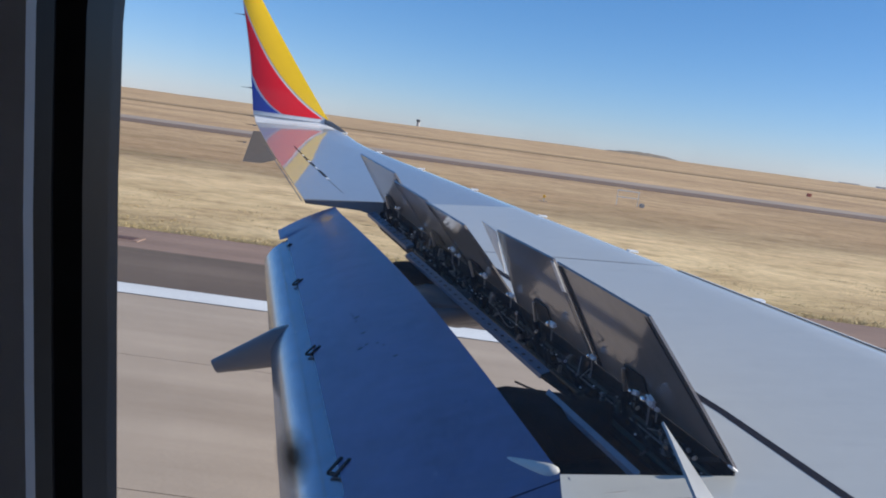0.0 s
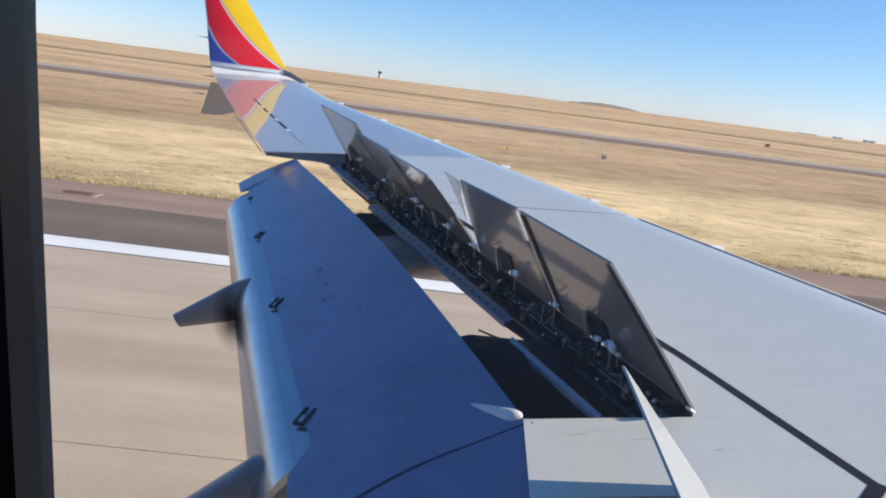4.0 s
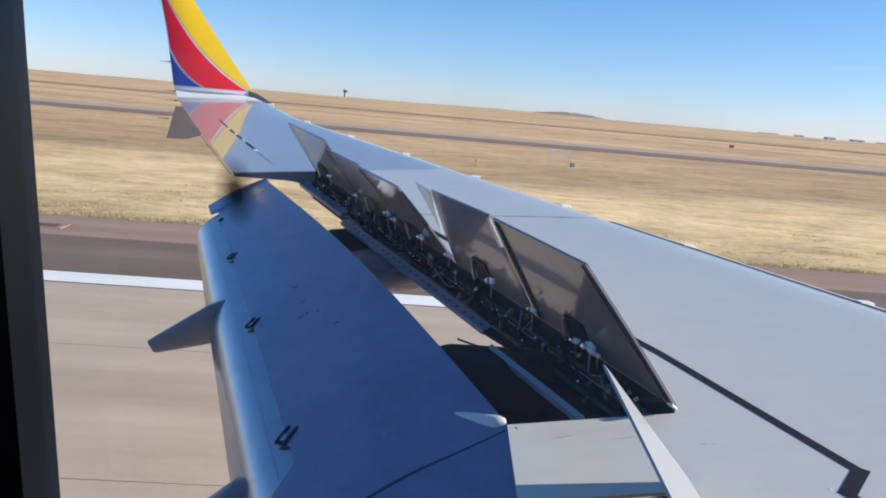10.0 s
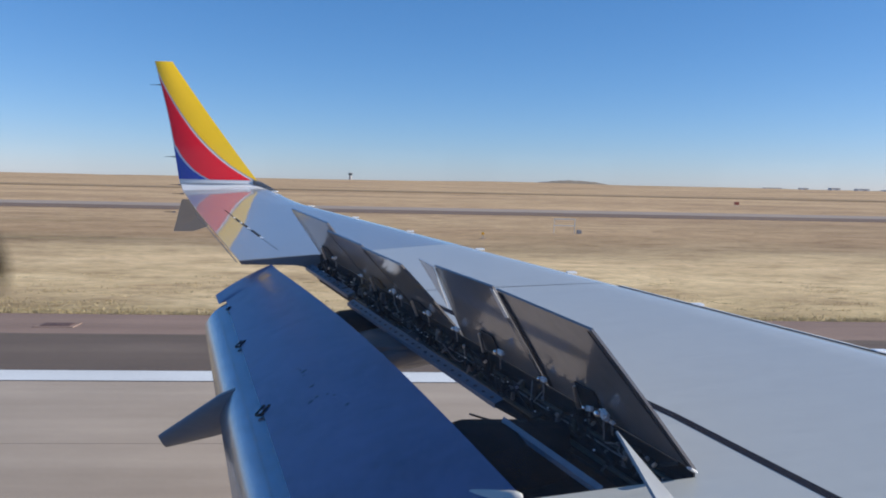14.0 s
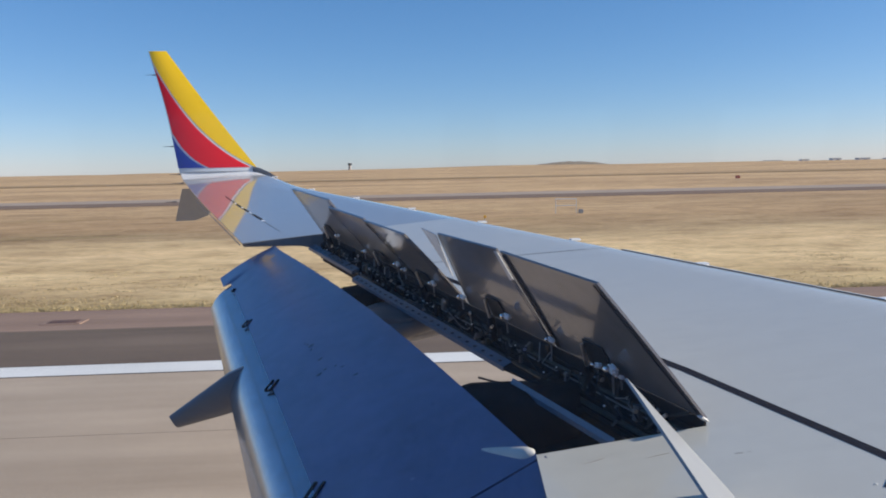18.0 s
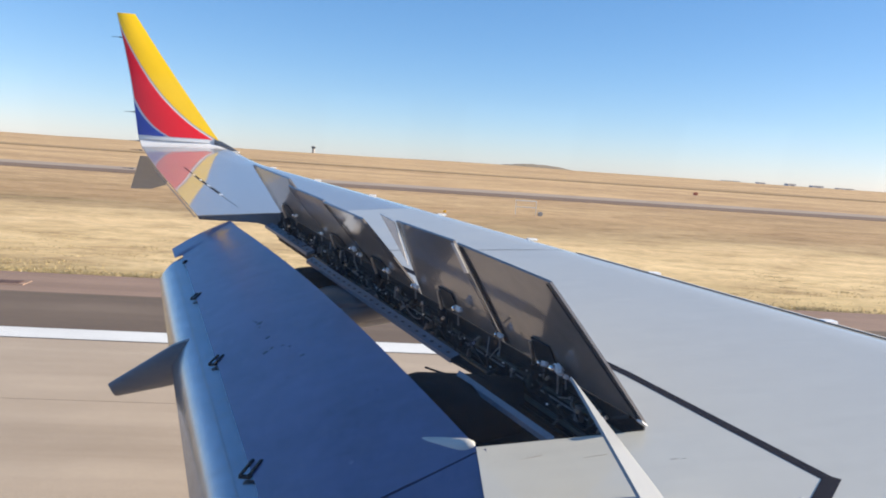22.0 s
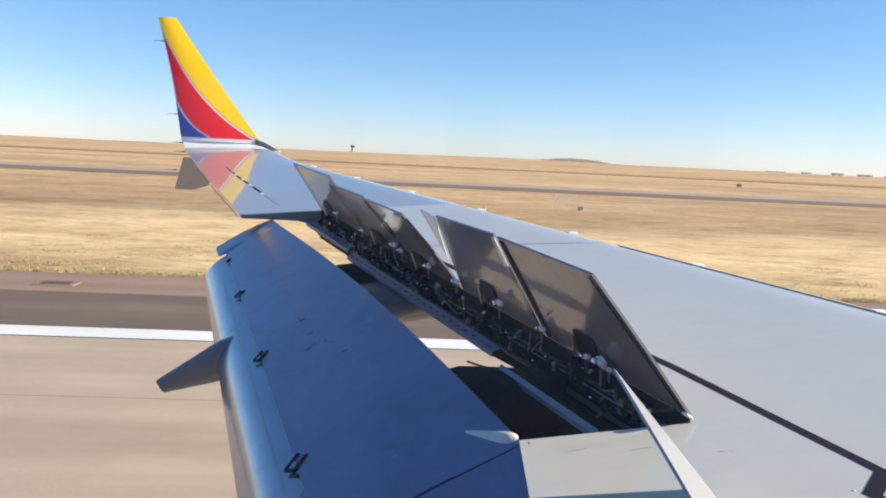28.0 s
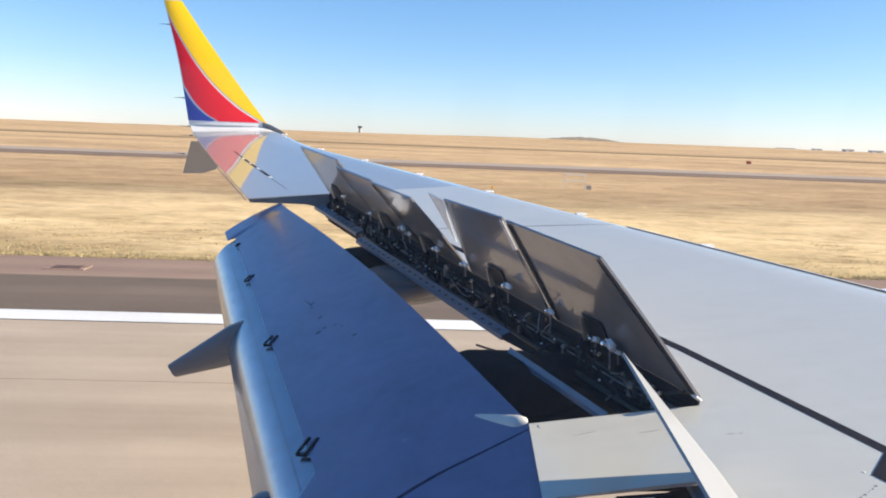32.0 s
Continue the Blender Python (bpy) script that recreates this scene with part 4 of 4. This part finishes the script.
# looped hydraulic hoses and small bright nuts in the cove
rnd = random.Random(37)
for i in range(26):
    s0 = 0.10 + 5.7 * (i / 26) ** 1.25 + 0.08 * rnd.random()
    step = rnd.uniform(0.05, 0.11)
    pts = [cove(s0 + step * j, 0.05 + 0.13 * rnd.random(), -0.19 + 0.20 * rnd.random()) for j in range(4)]
    hose = part("hydraulic_hose", bent_tube(pts, 0.004 + 0.003 * rnd.random()), (RUBBER, CAVITY, DULL, CAVITY, RUBBER)[i % 5], plane, "thin looped hydraulic hose in the cove" if i == 0 else "", True)
    part("hose_nut", tube_bm(pts[0], pts[0] + (pts[1] - pts[0]).normalized() * 0.022, 0.011, 0.011, 6), (STEEL, DULL)[i % 2], hose)
for i in range(30):
    s0 = 0.08 + 5.8 * (i / 30) ** 1.2 + 0.05 * rnd.random()
    at = cove(s0, 0.07 + 0.10 * rnd.random(), -0.16 + 0.18 * rnd.random())
    part("cove_bolt", tube_bm(at, at + Vector((-0.006, -0.008, 0.004)), 0.003 + 0.004 * rnd.random(), None, 6), (DULL, FITTING, STEEL)[i % 3], plane)
part("cove_panel_end", slab([[cove(1.5, 0.247, -0.138), cove(1.5, 0.31, -0.16)], [cove(1.10, 0.262, -0.150), cove(1.10, 0.272, -0.154)]], 0.02), CAVITY, plane, "dark tapered end of the cove panel")

# actuators between spar and spoiler, and the triangular lugs on the spoilers
for s0, k in ((0.88, 0), (2.05, 1), (3.16, 2), (4.1, 3), (5.6, 4)):
    ang = radians(SPOILERS[k][4])
    base = cove(s0, 0.04, -0.16)
    tip = cove(s0 + 0.02, 0.20 * math.cos(ang) + 0.03, 0.20 * math.sin(ang) - 0.02)
    act = part("spoiler_actuator", tube_bm(base, base.lerp(tip, 0.55), 0.030, 0.028, 12), CAVITY, plane, "dark hydraulic spoiler actuator")
    part("actuator_rod", tube_bm(base.lerp(tip, 0.5), tip, 0.012, 0.012, 10), STEEL, act)
    bm = bmesh.new()
    n = (AFT * math.cos(ang) + LIFT * math.sin(ang))
    off = n.cross(HINGE_WAY).normalized()
    off = off if off.x < 0 else -off
    flat = [cove(s0 + 0.02, 0, 0) + n * 0.225, cove(s0 - 0.17, 0, 0) + n * 0.225, cove(s0 - 0.17, 0, 0) + n * 0.10, cove(s0 + 0.06, 0, 0) + n * 0.012]
    a4 = [bm.verts.new(p + off * 0.017) for p in flat]
    b4 = [bm.verts.new(p + off * 0.025) for p in flat]
    bm.faces.new(a4)
    bm.faces.new(b4[::-1])
    for i in range(4):
        bm.faces.new((a4[i], a4[(i + 1) % 4], b4[(i + 1) % 4], b4[i]))
    part("spoiler_lug", bm, RUBBER, spoilers[k], "dark triangular actuator lug")
for k, q in enumerate(SPOILERS):
    ang = radians(q[4])
    n = AFT * math.cos(ang) + LIFT * math.sin(ang)
    off = n.cross(HINGE_WAY).normalized()
    off = off if off.x < 0 else -off
    for f in (0.02, 0.98):
        h, t = q[0] + (q[1] - q[0]) * f, q[2] + (q[3] - q[2]) * f
        dark = f > 0.5 and k in (0, 2) or f < 0.5 and k == 0
        w = (0.016 if dark and k == 0 and f < 0.5 else 0.045 if dark else 0.012) * (1 if f < 0.5 else -1)
        ch = q[5] + (q[6] - q[5]) * f
        rows = [[cove(h + (t - h) * j, 0, 0) + n * ch * (0.03 + 0.95 * j) + off * 0.019, cove(h + (t - h) * j + w, 0, 0) + n * ch * (0.03 + 0.95 * j) + off * 0.019] for j in span(0, 1, 5)]
        part("edge_seal", slab(rows, 0.004, off), RUBBER if dark else UNDER, spoilers[k], "black rubber edge seal" if dark else "")

# white end ribs at two spoiler ends
for k, flat in ((1, ((2.362, 0.711), (2.60, 0.728), (2.50, 0.289))), (0, ((1.495, 0.750), (1.448, 0.752), (1.424, 0.537), (1.480, 0.522)))):
    ang = radians(SPOILERS[k][4])
    n = AFT * math.cos(ang) + LIFT * math.sin(ang)
    off = n.cross(HINGE_WAY).normalized()
    off = off if off.x < 0 else -off
    bm = bmesh.new()
    a4 = [bm.verts.new(cove(q, 0, 0) + n * h + off * 0.020) for q, h in flat]
    b4 = [bm.verts.new(cove(q, 0, 0) + n * h + off * 0.025) for q, h in flat]
    bm.faces.new(a4)
    bm.faces.new(b4[::-1])
    for i in range(len(flat)):
        j = (i + 1) % len(flat)
        bm.faces.new((a4[i], a4[j], b4[j], b4[i]))
    part("end_rib", bm, WHITE, spoilers[k], "pale painted end rib of the spoiler")

# hinge fittings under the spoilers; their sunlit glint is put in as white
rnd = random.Random(14)
for s0, c0, z0, big in ((0.79, 0.096, 0.045, 1.0), (0.62, 0.12, 0.075, 1.5), (0.58, 0.09, 0.04, 0.8), (1.76, 0.137, 0.10, 1.2), (1.26, 0.11, 0.07, 0.9), (2.47, 0.105, 0.07, 1.0), (2.95, 0.116, 0.075, 1.1), (3.62, 0.14, 0.105, 1.1), (3.51, 0.119, 0.078, 0.9), (5.16, 0.149, 0.112, 1.0), (4.5, 0.11, 0.06, 0.8)):
    at = cove(s0, c0, z0)
    turn = HINGE_WAY.to_track_quat("X", "Z").to_matrix().to_4x4() @ pose(0, 0, 0, rnd.uniform(-40, 40), rnd.uniform(-25, 25), rnd.uniform(-25, 25))
    fit_ob = part("hinge_fitting", box_bm((0.062 * big, 0.036 * big, 0.030 * big), at, 0.010 * big, turn), FITTING, plane, "hinge fitting, coloured white for its sunlit glint")
    bm = bmesh.new()
    bmesh.ops.create_uvsphere(bm, u_segments=12, v_segments=8, radius=0.016 * big)
    bm.transform(Matrix.Translation(at + AFT * 0.02 * big + HINGE_WAY * 0.02))
    part("bolt_head", bm, CHROME, fit_ob, "", True)
    part("link_arm", tube_bm(at, at + Vector((0.01, 0.02, -0.10 * big)), 0.008, 0.006, 6), DULL, fit_ob)
part("spoiler_corner_fitting", box_bm((0.035, 0.085, 0.012), cove(-0.015, 0.045, 0.008), 0.004, HINGE_WAY.to_track_quat("X", "Z").to_matrix().to_4x4() @ pose(0, 0, 0, 30, 0, 20)), plain("worn_pale_metal", (0.66, 0.66, 0.67), 0.45, 0.1), plane, "pale worn metal fitting at the spoiler's hinge corner")

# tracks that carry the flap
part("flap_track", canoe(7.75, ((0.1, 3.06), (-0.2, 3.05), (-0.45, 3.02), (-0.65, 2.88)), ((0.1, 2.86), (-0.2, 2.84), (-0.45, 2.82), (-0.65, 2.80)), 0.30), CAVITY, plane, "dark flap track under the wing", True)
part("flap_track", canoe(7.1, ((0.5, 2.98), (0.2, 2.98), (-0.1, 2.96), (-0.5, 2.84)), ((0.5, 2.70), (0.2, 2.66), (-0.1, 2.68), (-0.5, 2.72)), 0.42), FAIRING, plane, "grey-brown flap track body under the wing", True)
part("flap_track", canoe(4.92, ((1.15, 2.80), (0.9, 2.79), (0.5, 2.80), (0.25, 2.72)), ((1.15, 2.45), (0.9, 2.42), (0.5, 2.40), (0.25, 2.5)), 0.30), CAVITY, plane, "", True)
part("flap_cable", bent_tube([cove(1.16, 0.27, -0.15), cove(1.27, 0.33, -0.20), cove(1.38, 0.42, -0.21), cove(1.46, 0.52, -0.19)], 0.007), RUBBER, plane, "black flap cable", True)

# inboard cove beside the inboard spoiler
part("cove_panel", slab([[(1.44, y, up(1.44, y) - 0.045), (1.372, y, up(1.37, y) - 0.055)] for y in span(2.70, 3.50, 6)], 0.03), COVE, plane, "inboard cove panel, sky-lit blue put into its colour")
# dark sheet added for the shadow beside the inboard panel
part("cove_shade_sheet", slab([[(1.50, y, up(1.50, y) - 0.11), (1.30, y, up(1.30, y) - 0.13)] for y in span(2.70, 3.50, 6)], 0.02), CAVITY, plane, "dark sheet for the shade in the inboard cove")
# dark sheet added behind the flap for the shade in the well
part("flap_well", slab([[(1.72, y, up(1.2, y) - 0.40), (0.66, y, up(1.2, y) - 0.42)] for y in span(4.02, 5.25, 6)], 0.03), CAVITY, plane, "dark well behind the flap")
part("cove_end", box_bm((0.24, 0.022, 0.026), (1.13, 3.32, 2.60), 0.008, pose(0, 0, 0, 0, -8, -6)), CAVITY, plane, "dark end fitting of the inboard cove")
part("cove_end_light", box_bm((0.12, 0.012, 0.012), (1.12, 3.300, 2.598), 0.004, pose(0, 0, 0, 0, -8, -6)), FITTING, plane, "pale bracket in the cove")
# white strip added as the sunlight along the flap's nose edge
part("flap_nose_sunlit", slab([[(0.852, y, 2.090 + 0.13 * y), (0.874, y, 2.100 + 0.13 * y)] for y in span(3.06, 3.42, 5)], 0.01), FITTING, plane, "white strip for the sunlit edge of the flap nose")

# main gear under the root, out of the window's view
gear = part("landing_gear_strut", tube_bm((0.9, 1.2, 2.5), (0.9, 1.2, 0.55), 0.12, 0.10, 14), STEEL, plane, "steel main landing gear strut", True)
for y in (0.86, 1.54):
    part("tyre", tube_bm((0.9, y - 0.19, 0.57), (0.9, y + 0.19, 0.57), 0.545, 0.545, 40), RUBBER, gear, "black rubber tyre", True)

# ---- cabin window ----
WALL_Y, OUT_Y = 0.13, 0.172
LEAN = 0.075   # the window leans aft with height
hx0, hx1, hz0, hz1 = -0.0820, 0.27, 3.93, 4.45


def wall_with_hole(y0, y1, ex):
    """A wall slab with a rounded window opening, ex wider than the pane."""
    outer, inner = [], []
    n = 48
    cx, cz, rx, rz = (hx0 + hx1) / 2, (hz0 + hz1) / 2, (hx1 - hx0) / 2 + ex, (hz1 - hz0) / 2 + ex
    for i in range(n):
        a = 2 * math.pi * (i + 0.5) / n
        c, s = math.cos(a), math.sin(a)
        q = (abs(c) ** 6 + abs(s) ** 6) ** (-1 / 6)
        inner.append((cx + rx * c * q - LEAN * rz * s * q, cz + rz * s * q))
        m = 1 / max(abs(c), abs(s))
        outer.append((cx + 0.46 * c * m, cz + 0.36 * s * m))
    rings = [[(x, y, z) for x, z in pts] for pts, y in ((outer, y0), (inner, y0), (inner, y1), (outer, y1))]
    bm = bmesh.new()
    grid_into(bm, rings + [rings[0]], True)
    bmesh.ops.remove_doubles(bm, verts=bm.verts, dist=1e-5)
    return bm


thing("cabin_wall", wall_with_hole(WALL_Y, WALL_Y + 0.006, 0.005), TRIMGREY, "grey plastic cabin side panel round the window", "wall", kind="structure")

n = 40
cx, cz, rx, rz = (hx0 + hx1) / 2, (hz0 + hz1) / 2, (hx1 - hx0) / 2, (hz1 - hz0) / 2


def opening(ex, y):
    pts = []
    for i in range(64):
        a = 2 * math.pi * (i + 0.5) / 64
        c, s = math.cos(a), math.sin(a)
        q = (abs(c) ** 6 + abs(s) ** 6) ** (-1 / 6)
        pts.append((cx + (rx + ex) * c * q - LEAN * (rz + ex) * s * q, y, cz + (rz + ex) * s * q))
    return pts


bm = bmesh.new()
grid_into(bm, [opening(0.0, WALL_Y - 0.002), opening(-0.0015, 0.140), opening(0.003, 0.143), opening(0.003, 0.150), opening(-0.001, 0.153), opening(0.0, OUT_Y), opening(0.03, OUT_Y), opening(0.03, WALL_Y + 0.007), opening(0.004, WALL_Y + 0.007), opening(0.004, WALL_Y - 0.002), opening(0.0, WALL_Y - 0.002)], True)
bmesh.ops.remove_doubles(bm, verts=bm.verts, dist=1e-6)
thing("window_1", bm, REVEAL, "black rubber-lined window reveal", "window", kind="structure", smooth=True)

# sloped plastic bezel that the window light falls on
BEZEL = -0.004
bm = bmesh.new()
grid_into(bm, [opening(BEZEL, WALL_Y - 0.004), opening(BEZEL + 0.05, WALL_Y - 0.040), opening(BEZEL + 0.05, WALL_Y - 0.001), opening(BEZEL, WALL_Y - 0.001), opening(BEZEL, WALL_Y - 0.004)], True)
bmesh.ops.remove_doubles(bm, verts=bm.verts, dist=1e-6)
bezel = part("bezel", bm, TRIMGREY, bpy.data.objects["window_1"], "grey plastic bezel round the window", True)
bezel.matrix_parent_inverse = Matrix.Identity(4)

# fuselage skin round the cabin
FY, FZ, FR = -1.78, 3.55, 2.10
xs = span(-6.0, hx0 - 0.03, 14) + [hx1 + 0.03] + span(hx1 + 0.3, 9.0, 16)
a0, a1 = math.asin((hz0 - 0.03 - FZ) / FR), math.asin((hz1 + 0.03 - FZ) / FR)
angles = span(a1, a0 + 2 * math.pi, 70)
bm = bmesh.new()
vs = [[bm.verts.new((x, FY + FR * math.cos(a), FZ + FR * math.sin(a))) for x in xs] for a in angles]
gap = min(range(len(xs) - 1), key=lambda k: abs(xs[k] - (hx0 - 0.03)))
for i in range(len(angles)):
    k = (i + 1) % len(angles)
    for j in range(len(xs) - 1):
        if k == 0 and j == gap:
            continue
        if vs[i][j].co.y < FY and 3.85 < vs[i][j].co.z < 4.45 and j % 2:
            continue   # windows of the far cabin side
        bm.faces.new((vs[i][j], vs[i][j + 1], vs[k][j + 1], vs[k][j]))
for j in (0, len(xs) - 1):
    bm.faces.new([row[j] for row in vs])
part("fuselage", bm, SKIN, plane, "dark blue painted fuselage skin", True)

m, t, b = principled("window_acrylic", (0.9, 0.9, 0.9), 0.05)
clear = t.nodes.new("ShaderNodeBsdfTransparent")
gloss = node(t, "ShaderNodeBsdfGlossy", Roughness=0.02)
fres = node(t, "ShaderNodeFresnel", IOR=1.35)
mixer = t.nodes.new("ShaderNodeMixShader")
t.links.new(fres.outputs[0], mixer.inputs[0])
t.links.new(clear.outputs[0], mixer.inputs[1])
t.links.new(gloss.outputs[0], mixer.inputs[2])
haze = node(t, "ShaderNodeBsdfTranslucent", Color=(0.9, 0.92, 1.0, 1))
veil = t.nodes.new("ShaderNodeMixShader")
veil.inputs[0].default_value = 0.028
t.links.new(mixer.outputs[0], veil.inputs[1])
t.links.new(haze.outputs[0], veil.inputs[2])
t.links.new(veil.outputs[0], t.nodes["Material Output"].inputs["Surface"])
bm = bmesh.new()
bm.faces.new([bm.verts.new(p) for p in opening(0.004, 0.166)])
pane = part("pane", bm, m, bpy.data.objects["window_1"], "clear acrylic window pane")
pane.matrix_parent_inverse = Matrix.Identity(4)
pane.visible_shadow = False

m, t, b = principled("grime_smear", (0.02, 0.014, 0.012), 0.9)
clear = t.nodes.new("ShaderNodeBsdfTransparent")
grad = t.nodes.new("ShaderNodeTexGradient")
grad.gradient_type = "SPHERICAL"
t.links.new(mapped(t, (1, 1, 1)), grad.inputs["Vector"])
spot = ramp(t, grad.outputs["Fac"], ((0.0, (0, 0, 0)), (0.8, (0.9, 0.9, 0.9))))
mixer = t.nodes.new("ShaderNodeMixShader")
t.links.new(spot, mixer.inputs[0])
t.links.new(clear.outputs[0], mixer.inputs[1])
t.links.new(b.outputs[0], mixer.inputs[2])
t.links.new(mixer.outputs[0], t.nodes["Material Output"].inputs["Surface"])
bm = bmesh.new()
bmesh.ops.create_circle(bm, cap_ends=True, segments=24, radius=1)
smear = part("grime_spot", bm, m, bpy.data.objects["window_1"], "dark speck of dried grime on the pane")
smear.matrix_parent_inverse = Matrix.Identity(4)
smear.matrix_basis = pose(-0.0465, 0.1645, 4.260, 90, 0, 0) @ pose(0, 0, 0, 0, 0, 12) @ Matrix.Diagonal((0.0042, 0.0075, 1, 1))
